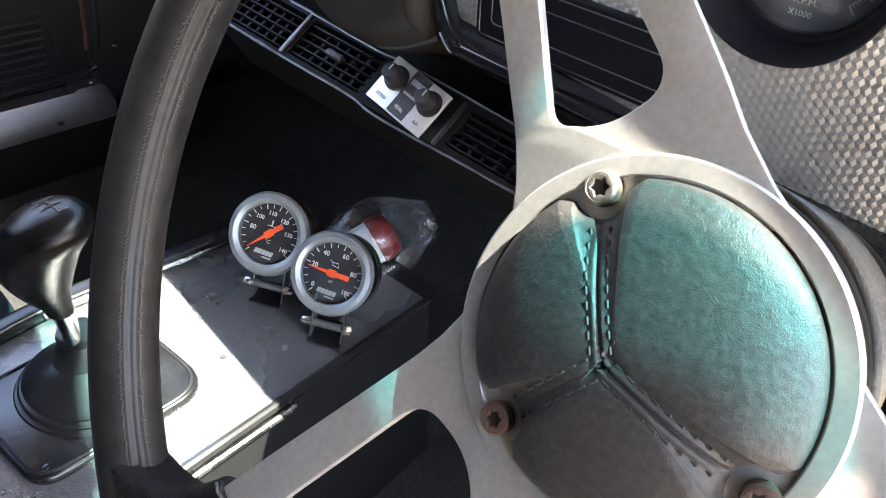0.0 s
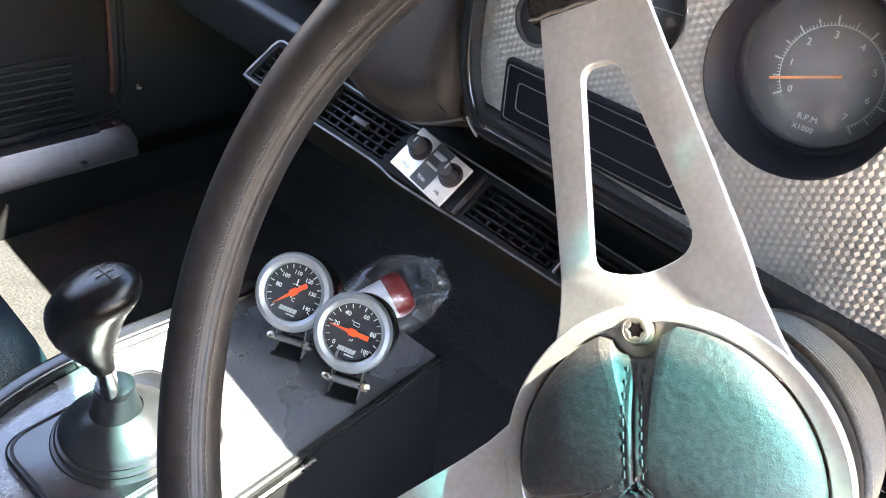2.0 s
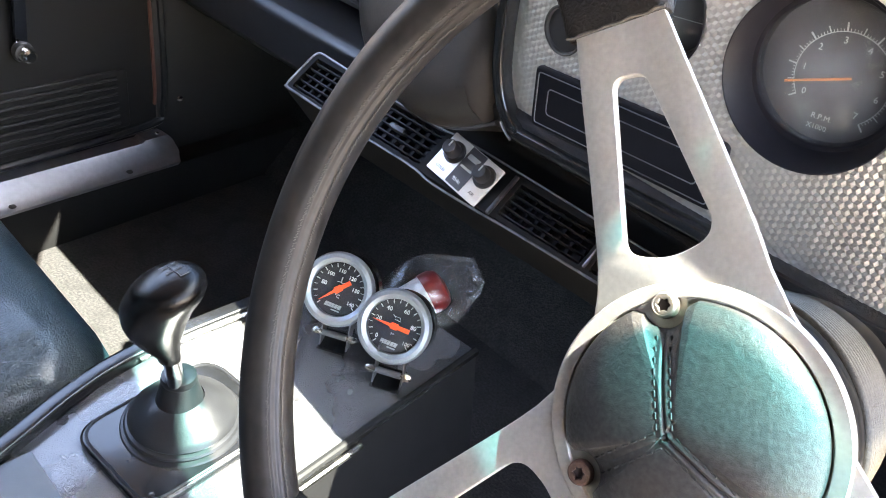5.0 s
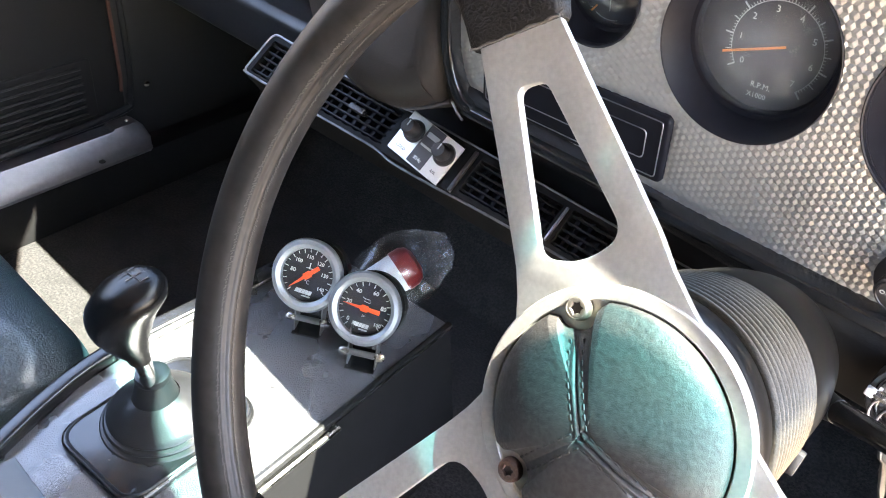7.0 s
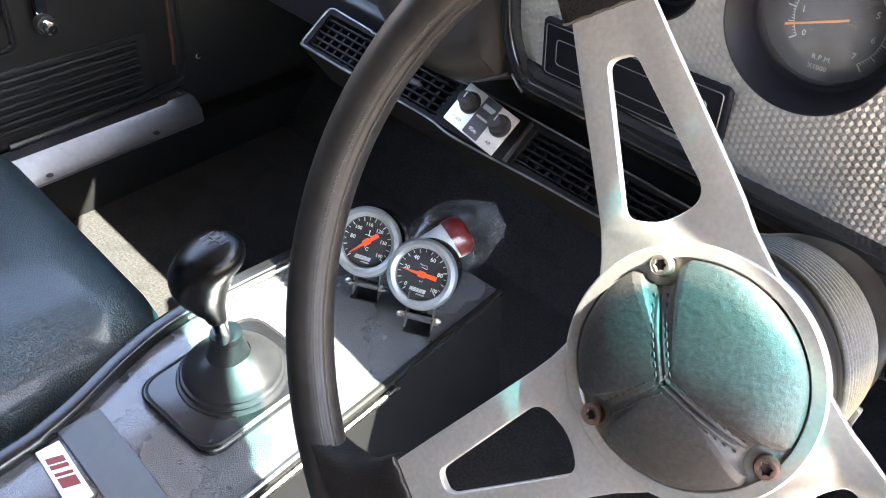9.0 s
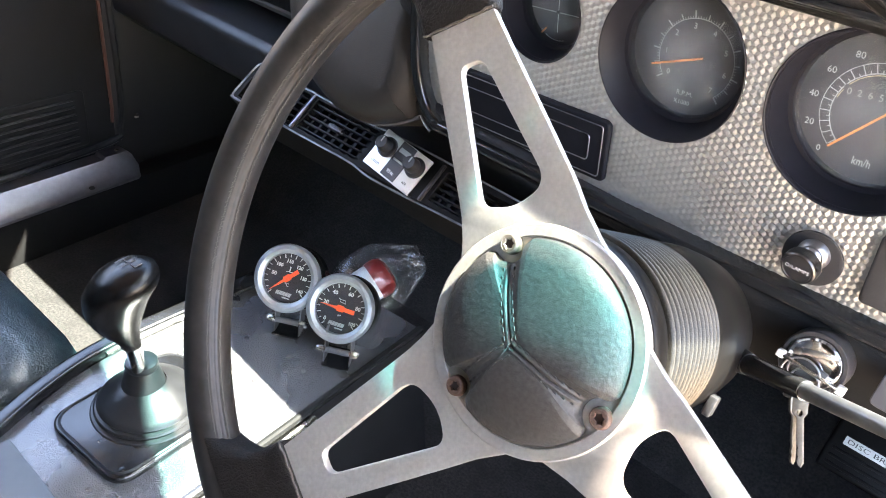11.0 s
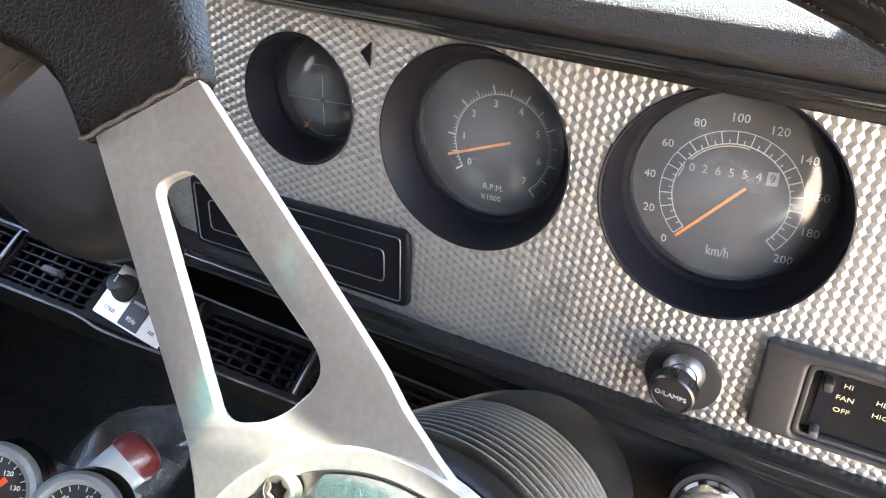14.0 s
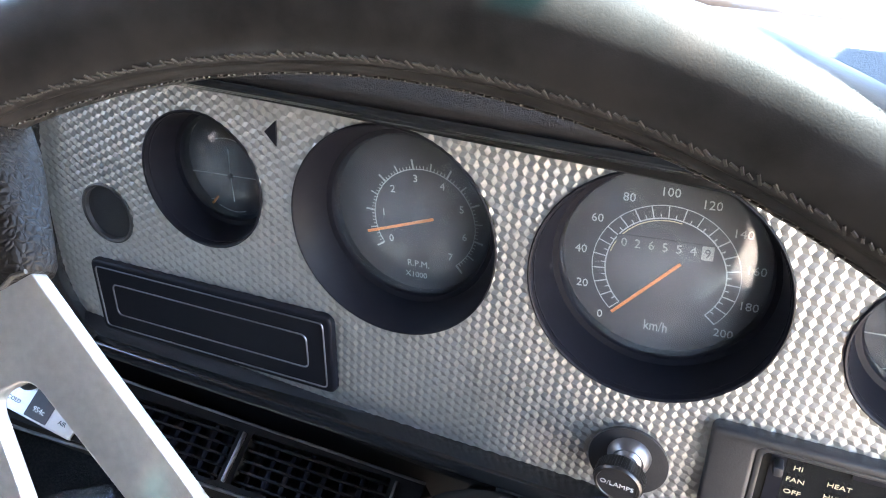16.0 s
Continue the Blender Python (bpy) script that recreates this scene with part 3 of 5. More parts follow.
# hood end and lower lip round the facia
rim_path = [(0.33, 0.078, 0.004), (-0.20, 0.067, 0.004), (-0.262, 0.064, 0.004), (-0.289, 0.045, 0.004), (-0.301, 0.0, 0.004), (-0.302, -0.06, 0.004), (-0.293, -0.098, 0.004), (-0.272, -0.116, 0.004), (-0.22, -0.117, 0.004), (0.33, -0.088, 0.004)]
path = smooth_path(rim_path, 8)
LIP = rounded([(-0.007, -0.012), (0.007, -0.012), (0.009, 0.004), (0.003, 0.010), (-0.004, 0.008)], 0.003, 3)
ob = part("facia_surround", sweep(LIP, path, up=(0, 0, 1)), M_GLOSS, dash, "gloss black moulding round the instrument panel")
ob.matrix_world = FACIA
# lower pad under the facia, and the pod end
LOWER = rounded([(0.249, 0.566), (0.244, 0.560), (0.250, 0.545), (0.272, 0.528), (0.330, 0.515), (0.42, 0.515), (0.42, 0.60), (0.262, 0.572)], 0.008, 3)
part("lower_pad", strip_x(LOWER, -0.31, 0.33, skew=-0.082), M_PAD, dash)
pod = smooth_path([(-0.318, 0.272, 0.76), (-0.330, 0.276, 0.68), (-0.328, 0.284, 0.60), (-0.310, 0.290, 0.565), (-0.270, 0.288, 0.552)], 6)
part("pod_end", sweep(rounded([(-0.022, -0.05), (0.022, -0.05), (0.022, 0.000), (0.0, 0.012), (-0.022, 0.010)], 0.009, 4), pod, up=(0, -1, 0)), M_PAD, dash, "rounded black end of the instrument hood")
# passenger side
PASS = rounded([(0.322, 0.782), (0.282, 0.748), (0.300, 0.66), (0.345, 0.560), (0.375, 0.530), (0.43, 0.520), (0.72, 0.55), (0.72, 0.76)], [0.03, 0.05, 0.05, 0.05, 0.03, 0.02, 0.02, 0.02], 5)
part("passenger_pad", strip_x(PASS, -1.02, -0.325, skew=0.0), M_DARK, dash, "black passenger side dash pad")
part("pad_seam", strip_x(rounded([(0.352, 0.547), (0.355, 0.541), (0.360, 0.543), (0.358, 0.550)], 0.002, 2), -1.02, -0.36, skew=0.0), M_STITCH, dash, "stitched seam along the pad")
CHEEK = frame_of((0, 0.112, 0), (1, 0, 0), (0, -1, 0.25))
cheek_line = [(-0.300, 0.565), (-0.335, 0.545), (-0.372, 0.538), (-0.415, 0.547), (-0.462, 0.574), (-0.490, 0.624), (-0.498, 0.70), (-0.490, 0.775)]
outline = [(-0.295, 0.775)] + [(q.x, q.y) for q in smooth_path([(x, z, 0) for x, z in cheek_line], 5)]
ob = link("pod_cheek", plate([outline], 0.15, 0.032, 0.004), M_PAD_BROWN, dash, "soft brown-black padded cheek beside the instruments", 60)
ob.matrix_world = CHEEK
ob = part("cheek_piping", tube([(q.x + 0.004, q.y + 0.004, -0.022) for q in smooth_path([(x, z, 0) for x, z in cheek_line[:6]], 5)], 0.0022, 8), M_GREYPANEL, dash, "worn piping along the pad's edge")
ob.matrix_world = CHEEK
part("lower_tray", strip_x(rounded([(0.345, 0.505), (0.335, 0.497), (0.345, 0.44), (0.40, 0.40), (0.6, 0.40), (0.6, 0.52), (0.40, 0.52)], 0.01, 3), -1.02, 0.02, skew=0.0), M_BLACK, dash, "dark underside of the dashboard")
# glossy highlight of the pod end, put in as a short metal tube
part("pod_highlight", tube(smooth_path([(-0.270, 0.240, 0.566), (-0.262, 0.237, 0.562), (-0.254, 0.235, 0.559)], 4), 0.0010, 8), M_DULL, dash, "short highlight on the hood end, built as a thin metal tube")
# knee panel under the facia on the driver's side
b = strip_x(rounded([(0.262, 0.58), (0.236, 0.556), (0.244, 0.506), (0.262, 0.496), (0.70, 0.496), (0.70, 0.58)], [0.012, 0.012, 0.008, 0.008, 0.004, 0.004], 3), 0.0, 0.33, skew=-0.03)
part("knee_panel", b, M_DARK, dash, "black lower dash panel with the ignition lock")
structure("dash_shelf", box((1.5, 0.42, 0.03), (-0.36, 0.62, 0.730)), M_PAD, "black shelf below the windscreen", "shelf")
b = strip_x([(0.73, 0.752), (0.88, 0.770), (0.91, 0.765), (0.91, 0.70), (0.73, 0.70)], -1.0, 0.40, skew=-0.02)
structure("cowl", b, M_COWL, "dusty blue-grey cowl at the foot of the windscreen", "cowl")
dash_top = thing("dash_top_pad", Matrix(), "grained grey-black vinyl dash top glinting in the sun", "dash pad")
part("cover", strip_x(rounded([(0.372, 0.745), (0.368, 0.757), (0.384, 0.763), (0.74, 0.766), (0.74, 0.745)], [0.003, 0.004, 0.01, 0.003, 0.002], 3), -0.28, 0.30, skew=-0.08, rise=0.034), M_TOP, dash_top)

# ---- instrument panel ----
DIALS = {"speedo": (0.0508, 0.0152, 0.0542), "tach": (-0.0717, 0.0085, 0.054), "temp": (-0.1813, 0.0096, 0.0378), "oil": (0.1625, 0.018, 0.0378), "lamp": (-0.2505, -0.027, 0.0185)}
facia = thing("instrument_panel", FACIA, "embossed silver aluminium instrument panel with a cushion pattern", "instrument panel")


def edge_top(u):
    return 0.066 + 0.022 * (u + 0.2) / 0.5


def edge_bottom(u):
    return -0.116 + 0.055 * (u + 0.25) / 0.55 * 0.5


def on_facia(u, v):
    if u < -0.305 or u > 0.32 or v > edge_top(u) + 0.006 or v < edge_bottom(u) - 0.004:
        return False
    return all((u - cu) ** 2 + (v - cv) ** 2 > (r - 0.0034) ** 2 for cu, cv, r in DIALS.values())


# relief of small three-sided facets: every third corner stands high, the next one half way
EDGE, RELIEF = 0.0029, 0.00046
b = bmesh.new()
cells = {}
for j in range(-52, 42):
    for i in range(-140, 140):
        u, v = (i + 0.5 * (j % 2)) * EDGE, j * EDGE * 0.866
        if on_facia(u, v):
            level = (0.0, 0.62, 2.0)[(i - j // 2 + 2 * j) % 3]
            cells[i, j] = b.verts.new((u, v, RELIEF * level + random.uniform(-0.00003, 0.00003)))
for (i, j), v in cells.items():
    up = i + j % 2  # the corner above and to the right
    for q in (((i + 1, j), (up, j + 1)), ((up, j + 1), (up - 1, j + 1))):
        q = [cells.get(k) for k in q]
        if all(q):
            b.faces.new((v, *q))
for v in b.verts:  # the sheet ends at each dial's opening
    for cu, cv, r in DIALS.values():
        d = math.hypot(v.co.x - cu, v.co.y - cv)
        if d < r - 0.0004:
            v.co.x, v.co.y = cu + (v.co.x - cu) * (r - 0.0004) / d, cv + (v.co.y - cv) * (r - 0.0004) / d
part("panel", b, M_FACIA, facia, "aluminium sheet embossed with small cushions", 0)
link("backing", plate([rounded([(-0.31, -0.12), (0.33, -0.10), (0.33, 0.09), (-0.31, 0.075)], 0.01)] + [[(cu + polar(r - 0.002, a)[0], cv + polar(r - 0.002, a)[1]) for a in range(0, 360, 8)] for cu, cv, r in DIALS.values()], 0.004, 0, -0.0015), M_DIAL_RING, facia)
for tri in (((-0.1395, 0.0458), (-0.133, 0.0525), (-0.133, 0.0395)), ((0.1155, 0.0550), (0.1105, 0.0610), (0.1105, 0.0490))):
    link("turn_arrow", plate([list(tri)], 0.0012, 0, 0.0019), M_DIAL_RING, facia, "small black turn-signal arrow")


def dial_case(name, key, label, deep, glass_r):
    cu, cv, r = DIALS[key]
    t = thing(name, FACIA @ pose(cu, cv, 0), label, "gauge", "dashboard dials")
    b = lathe([(r, -0.001), (r, 0.0014), (r - 0.0006, 0.0018), (r - 0.0014, 0.0012), (glass_r + 0.0035, -deep + 0.0075), (glass_r + 0.001, -deep + 0.0066), (glass_r, -deep + 0.004),
               (glass_r, -deep - 0.002), (glass_r + 0.004, -deep - 0.002), (r - 0.001, -0.004)], 96, closed=True)
    part("bezel", b, M_DIAL_RING, t, "deep black cone-shaped bezel")
    part("dial_face", lathe([(0, -deep), (glass_r + 0.001, -deep), (glass_r + 0.001, -deep - 0.001), (0, -deep - 0.001)], 64), M_DIAL, t)
    curve = [(k / 10, 0.0052 + 0.0085 * (1 - (k / 10) ** 2)) for k in range(11)]
    dome = [(glass_r * f, -deep + h) for f, h in curve] + [(glass_r * f, -deep + h - 0.001) for f, h in curve[::-1]]
    g = part("glass", lathe(dome, 64), M_GLASS, t, "slightly domed clear glass")
    g.visible_shadow = False
    return t


def ticks(parent, marks, r0, r1, z, width, material, name="scale"):
    """One print of radial marks at the given angles."""
    b = bmesh.new()
    for a in marks:
        m = Matrix.Rotation(radians(a), 4, "Z")
        box((r1 - r0, width, 0.0003), ((r0 + r1) / 2, 0, z), m=m, bm=b)
    return part(name, b, material, parent, "", 0)


def arc(parent, r, a0, a1, z, width, material, name="scale_arc"):
    b = bmesh.new()
    n = 60
    rings = [[b.verts.new((*polar(rr, a0 + (a1 - a0) * i / n), z)) for rr in (r - width / 2, r + width / 2)] for i in range(n + 1)]
    for p, q in zip(rings, rings[1:]):
        b.faces.new((p[0], p[1], q[1], q[0]))
    return part(name, b, material, parent, "", 0)


def needle(parent, at, angle, length, tail, z, width, material):
    x, y = polar(1, angle)
    b = sweep([(-width / 2, -0.0004), (width / 2, -0.0004), (width / 2, 0.0004), (-width / 2, 0.0004)], [(at[0] - x * tail, at[1] - y * tail, z), (at[0] + x * length, at[1] + y * length, z)])
    return part("needle", b, material, parent, "bright orange pointer", 0)


# speedometer
DEEP_S = 0.028
sp = dial_case("speedometer", "speedo", "black speedometer with white kilometre scale and orange needle", DEEP_S, 0.0455)
C = (0.0012, -0.0047)
face = new("scale_print")
face.parent = sp
face.matrix_local = pose(C[0], C[1], -DEEP_S)
def sp_angle(v):
    return 231 - 267 * v / 200
ticks(face, [sp_angle(v) for v in range(0, 201, 10)], 0.0265, 0.0325, 0.0003, 0.00045, M_SPEED_PRINT)
ticks(face, [sp_angle(v) for v in range(5, 200, 10)], 0.0265, 0.0285, 0.0003, 0.0004, M_SPEED_PRINT)
arc(face, 0.0325, sp_angle(0), sp_angle(200), 0.0003, 0.0004, M_SPEED_PRINT)
arc(face, 0.0265, sp_angle(0), sp_angle(200), 0.0003, 0.0006, M_SPEED_PRINT)
arc(face, 0.0254, sp_angle(45), sp_angle(110), 0.0003, 0.0005, M_GOLD_PRINT)
for v in range(0, 201, 20):
    writing(str(v), 0.0058, polar(0.0385, sp_angle(v)), 0.0003, 6, 0.0002, face, M_SPEED_PRINT, "number")
writing("km/h", 0.0076, (0.002, -0.0285), 0.0003, 6, 0.0002, face, M_GREY_PRINT, "writing", 0.0105)
link("odometer_window", plate([rrect(0.042, 0.0075, 0.001, (-0.001, 0.0125))], 0.0006, 0, 0.0004, Matrix.Rotation(radians(7), 4, "Z")), M_DIAL, face)
for i, c in enumerate("026554"):
    writing(c, 0.0060, (Matrix.Rotation(radians(7), 4, "Z") @ Vector((-0.0185 + 0.006 * i, 0.0125, 0))).to_2d(), 0.0008, 7, 0.0002, face, M_ODO, "number")
link("odometer_drum", plate([rrect(0.005, 0.0066, 0.0004, (0.0175, 0.0125))], 0.0005, 0, 0.0009, Matrix.Rotation(radians(7), 4, "Z")), M_ODO, face)
writing("9", 0.0056, (Matrix.Rotation(radians(7), 4, "Z") @ Vector((0.0175, 0.0125, 0))).to_2d(), 0.0012, 7, 0.0002, face, M_DIAL, "number")
needle(face, (0, 0), 233, 0.031, 0.010, 0.004, 0.0013, M_NEEDLE)

# tachometer
DEEP_T = 0.026
ta = dial_case("tachometer", "tach", "black tachometer with faded white scale and orange needle", DEEP_T, 0.0425)
face = new("scale_print")
face.parent = ta
face.matrix_local = pose(0.0060, -0.0028, -DEEP_T)
def ta_angle(v):
    return 219 - 37.8 * v
ticks(face, [ta_angle(v / 10) for v in range(0, 71)], 0.0275, 0.0292, 0.0003, 0.0003, M_GREY_PRINT)
ticks(face, [ta_angle(v / 2) for v in range(0, 15)], 0.0275, 0.0315, 0.0003, 0.0006, M_GREY_PRINT)
ticks(face, [ta_angle(v) for v in range(0, 8)], 0.0275, 0.0325, 0.0003, 0.0009, M_GREY_PRINT)
arc(face, 0.0275, ta_angle(0), ta_angle(7), 0.0003, 0.0005, M_GREY_PRINT)
for v in range(8):
    writing(str(v), 0.0056, polar(0.0225, ta_angle(v)), 0.0003, 6, 0.0002, face, M_GREY_PRINT, "number")
writing("R.P.M.", 0.0050, (-0.0015, -0.0250), 0.0003, 6, 0.0002, face, M_GREY_PRINT)
writing("X1000", 0.0046, (-0.0022, -0.0315), 0.0003, 6, 0.0002, face, M_GREY_PRINT)
needle(face, (0.001, 0.002), 204, 0.033, 0.006, 0.004, 0.0013, M_NEEDLE)


def small_dial(name, key, words, label):
    t = dial_case(name, key, label, 0.026, 0.0295)
    face = new("scale_print")
    face.parent = t
    face.matrix_local = pose(-0.002, -0.007, -0.026)
    ticks(face, (6, 186), 0.0015, 0.027, 0.0003, 0.0005, M_GREY_PRINT, "cross_line")
    ticks(face, (93, 276), 0.0015, 0.0155, 0.0003, 0.0005, M_GREY_PRINT, "cross_line")
    part("cross_boss", lathe([(0, 0.0015), (0.0013, 0.0012), (0.0015, 0)], 16), M_DIAL_RING, face)
    arc(face, 0.0215, 245, 295, 0.0003, 0.0005, M_GREY_PRINT)
    arc(face, 0.0215, 75, 115, 0.0003, 0.0005, M_GREY_PRINT)
    writing(words, 0.0042, (0.003, -0.0262), 0.0003, 6, 0.0002, face, M_GREY_PRINT, "writing", 0.013)
    writing("C", 0.0040, (-0.0135, -0.0185), 0.0003, 6, 0.0002, face, M_GREY_PRINT)
    needle(face, polar(0.021, 238), 232, 0.005, 0.005, 0.002, 0.0011, M_NEEDLE)
    return t


small_dial("temperature_gauge", "temp", "TEMP", "small black temperature gauge divided by a fine cross")
small_dial("oil_gauge", "oil", "OIL", "small black oil gauge divided by a fine cross")
cu, cv, r = DIALS["lamp"]
lamp = thing("warning_lamp", FACIA @ pose(cu, cv, 0), "round dark unlit warning lamp", "warning lamp")
part("bezel", lathe([(r, -0.001), (r, 0.0012), (r - 0.001, 0.0018), (r - 0.0022, 0.0012), (r - 0.0030, -0.004), (r - 0.002, -0.006)], 40, closed=True), M_BLACK, lamp)
part("lens", lathe([(0, 0.0), (0.008, -0.0004), (r - 0.002, -0.0015), (r - 0.002, -0.006), (0, -0.006)], 40), M_BLACK, lamp)

# blank radio panel
radio = thing("blank_panel", FACIA @ pose(-0.1825, -0.0775, 0.0, 0, 0, 4.2), "black rectangular blanking panel with silver outlines", "panel")
link("body", plate([rrect(0.166, 0.049, 0.005)], 0.010, 0.0022, 0.0050), M_DIAL_RING, radio)
for w, h, r in ((0.157, 0.041, 0.003), (0.135, 0.021, 0.004)):
    pts = [(x, y, 0.0054) for x, y in rrect(w, h, r)]
    part("outline", tube(pts, 0.0005, 6, True), M_DULL, radio, "thin silver outline")

# lamp switch
switch = thing("lamp_switch", FACIA @ pose(0.058, -0.0735, 0), "pull-out chrome-rimmed lamp switch knob", "switch")
part("rosette", lathe([(0, 0.0005), (0.0165, 0.0005), (0.0185, 0.002), (0.0185, 0.004), (0.0165, 0.0045), (0, 0.0035)], 48), M_BLACK, switch)
part("collar", lathe([(0, 0.0105), (0.005, 0.0105), (0.0065, 0.009), (0.0075, 0.0095), (0.0098, 0.007), (0.0102, 0.004)], 40, pose(0.0, 0.004, 0)), M_DULL, switch)
part("stem", lathe([(0.0038, 0.005), (0.0038, 0.0155)], 20, pose(0.0, 0.004, 0)), M_STEEL, switch)
KNOB_M = pose(-0.001, 0.001, 0.0125, 8, -4, 0) @ Matrix.Diagonal((0.93, 0.93, 1, 1))
kn = part("knob", lathe([(0, 0.008), (0.0098, 0.008), (0.0102, 0.0088), (0.0112, 0.0088), (0.0120, 0.0078), (0.0120, 0.001), (0.0108, 0.0), (0, 0.0)], 48, KNOB_M), M_DARKCHROME, switch, "dark chrome knob rim")
part("cap", lathe([(0, 0.0084), (0.0098, 0.0084), (0.0098, 0.0078), (0, 0.0078)], 40, KNOB_M), M_BLACK, kn, "black engraved cap")
b = bmesh.new()
for i in range(54):
    box((0.0006, 0.0007, 0.006), (0.0121, 0, 0.0042), m=KNOB_M @ Matrix.Rotation(2 * math.pi * i / 54, 4, "Z"), bm=b)
part("knurling", b, M_DARKCHROME, kn)
ob = writing("O/LAMPS", 0.0040, (0, 0), 0.0087, 4, 0.0003, kn, M_GREY_PRINT, "writing", 0.0165)
ob.matrix_local = KNOB_M

# heater control
heater = thing("heater_control", FACIA @ pose(0.089, -0.0375, 0, 0, 0, 4), "dark grey heater control panel with yellowed lettering", "heater control")
link("body", plate([rrect(0.15, 0.048, 0.004, (0.074, -0.023)), rrect(0.118, 0.040, 0.004, (0.077, -0.024))], 0.009, 0.002, 0.0075), M_BLACK, heater)
link("back_plate", plate([rrect(0.120, 0.042, 0.003, (0.077, -0.024))], 0.002, 0, 0.002), M_GLOSS, heater)
link("inner_rim", plate([rrect(0.118, 0.040, 0.004, (0.077, -0.024)), rrect(0.112, 0.035, 0.003, (0.077, -0.024))], 0.004, 0.001, 0.006), M_BLACK, heater)
link("lever_slot", plate([rrect(0.006, 0.030, 0.001, (0.0275, -0.022))], 0.001, 0, 0.0032), M_DIAL_RING, heater)
part("lever", box((0.004, 0.004, 0.008), (0.0275, -0.0385, 0.006), 0.001), M_GREYPANEL, heater, "small grey slide lever")
part("lever", box((0.004, 0.005, 0.008), (0.0275, -0.012, 0.006), 0.001), M_BLACK, heater)
for k, word in enumerate(("HI", "FAN", "OFF")):
    writing(word, 0.0034, (0.0355, -0.0125 - 0.0066 * k), 0.0033, 0, 0.0002, heater, M_GOLD_PRINT, "writing", (0.0034, 0.0070, 0.0068)[k])
for k, word in enumerate(("HEAT", "HIGH")):
    writing(word, 0.0034, (0.0520, -0.0165 - 0.0066 * k), 0.0033, 0, 0.0002, heater, M_GOLD_PRINT, "writing", 0.0092)
link("lever_slot", plate([rrect(0.055, 0.004, 0.001, (0.083, -0.0085))], 0.001, 0, 0.0032), M_DIAL_RING, heater)

# ---- steering wheel ----
wheel = thing("steering_wheel", WHEEL @ pose(0.003, 0.006, 0), "three-spoke brushed aluminium steering wheel with leather rim", "steering wheel")
RIM_R, RIM_T, RIM_AT = 0.1880, 0.0125, Vector((-0.004, -0.003, 0.012))
b = bmesh.new()
NR, NS = 200, 80


def seam_at(a):
    """Where round the rim's section the seam lies; it wanders inwards at the top."""
    return 2.70 + 0.24 * math.exp(-((math.degrees(a) % 360 - 105) / 38) ** 2)


rings = []
for i in range(NR):
    a = 2 * math.pi * i / NR
    ring = []
    for k in range(NS):
        p = 2 * math.pi * k / NS
        d = p - seam_at(a)
        rr = RIM_T * (1 - 0.060 * math.exp(-(d / 0.055) ** 2) + 0.016 * math.exp(-((abs(d) - 0.16) / 0.09) ** 2) - 0.014 * math.exp(-((abs(d) - 0.28) / 0.08) ** 2) + 0.004 * noise.noise(Vector((9 * math.cos(a), 9 * math.sin(a), 2 * p))))
        ring.append(b.verts.new(RIM_AT + Vector(((RIM_R + rr * math.cos(p)) * math.cos(a), (RIM_R + rr * math.cos(p)) * math.sin(a), rr * math.sin(p)))))
    rings.append(ring)
for i in range(NR):
    for k in range(NS):
        b.faces.new((rings[i][k], rings[(i + 1) % NR][k], rings[(i + 1) % NR][(k + 1) % NS], rings[i][(k + 1) % NS]))
rim = part("rim", b, M_RIM, wheel, "black leather-wrapped rim, scuffed and stitched", 60)
b = bmesh.new()
for i in range(800):
    a = 360 * i / 800
    for dp in (-0.25, 0.30):
        p = seam_at(radians(a)) + dp + random.uniform(-0.02, 0.02)
        m = Matrix.Translation(RIM_AT) @ Matrix.Rotation(radians(a), 4, "Z") @ Matrix.Translation((RIM_R + RIM_T * 0.998 * math.cos(p), 0, RIM_T * 0.998 * math.sin(p))) @ Matrix.Rotation(-p + math.pi / 2, 4, "Y") @ Matrix.Rotation((0.75 if dp > 0 else -0.75) * (1 if i % 2 else 0.4) + random.uniform(-0.3, 0.3), 4, "Z")
        box((0.00045, 0.0019 * random.uniform(0.6, 1.1), 0.0006), m=m, bm=b)
part("stitching", b, M_STITCH, rim, "worn double row of stitches", 0)

SPOKES = (131.0, 238.3, 345.0)
FOLD, RISE = 0.060, 0.19
HALF = lambda s: 0.0325 - (s - 0.035) * (0.0325 - 0.0162) / (0.142 - 0.035)
def spoke_mesh(dy):
    edge = [(0.025, -0.038), (0.036, -0.0340)] + [(s, -HALF(s)) for s in (0.05, 0.065, 0.09, 0.12, 0.160)] + [(s, HALF(s)) for s in (0.160, 0.12, 0.09, 0.065, 0.05)] + [(0.036, 0.0340), (0.025, 0.038)]
    slot = rounded([(0.0640, -0.0158), (0.1225, -0.0046), (0.123, 0.0066), (0.0625, 0.0176), (0.0580, 0.0030)], [0.010, 0.0052, 0.0052, 0.006, 0.030], 9)
    me = plate([edge, slot], 0.0042, 0.0006, 0.0)
    b = bmesh.new()
    b.from_mesh(me)
    bpy.data.meshes.remove(me)
    bmesh.ops.bisect_plane(b, geom=b.verts[:] + b.edges[:] + b.faces[:], plane_co=(FOLD, 0, 0), plane_no=(1, 0, 0))
    for v in b.verts:
        v.co.y += dy * min(1.0, max(0.0, (0.150 - v.co.x) / 0.08))
        v.co.z += max(0.0, v.co.x - FOLD) * RISE
    return b


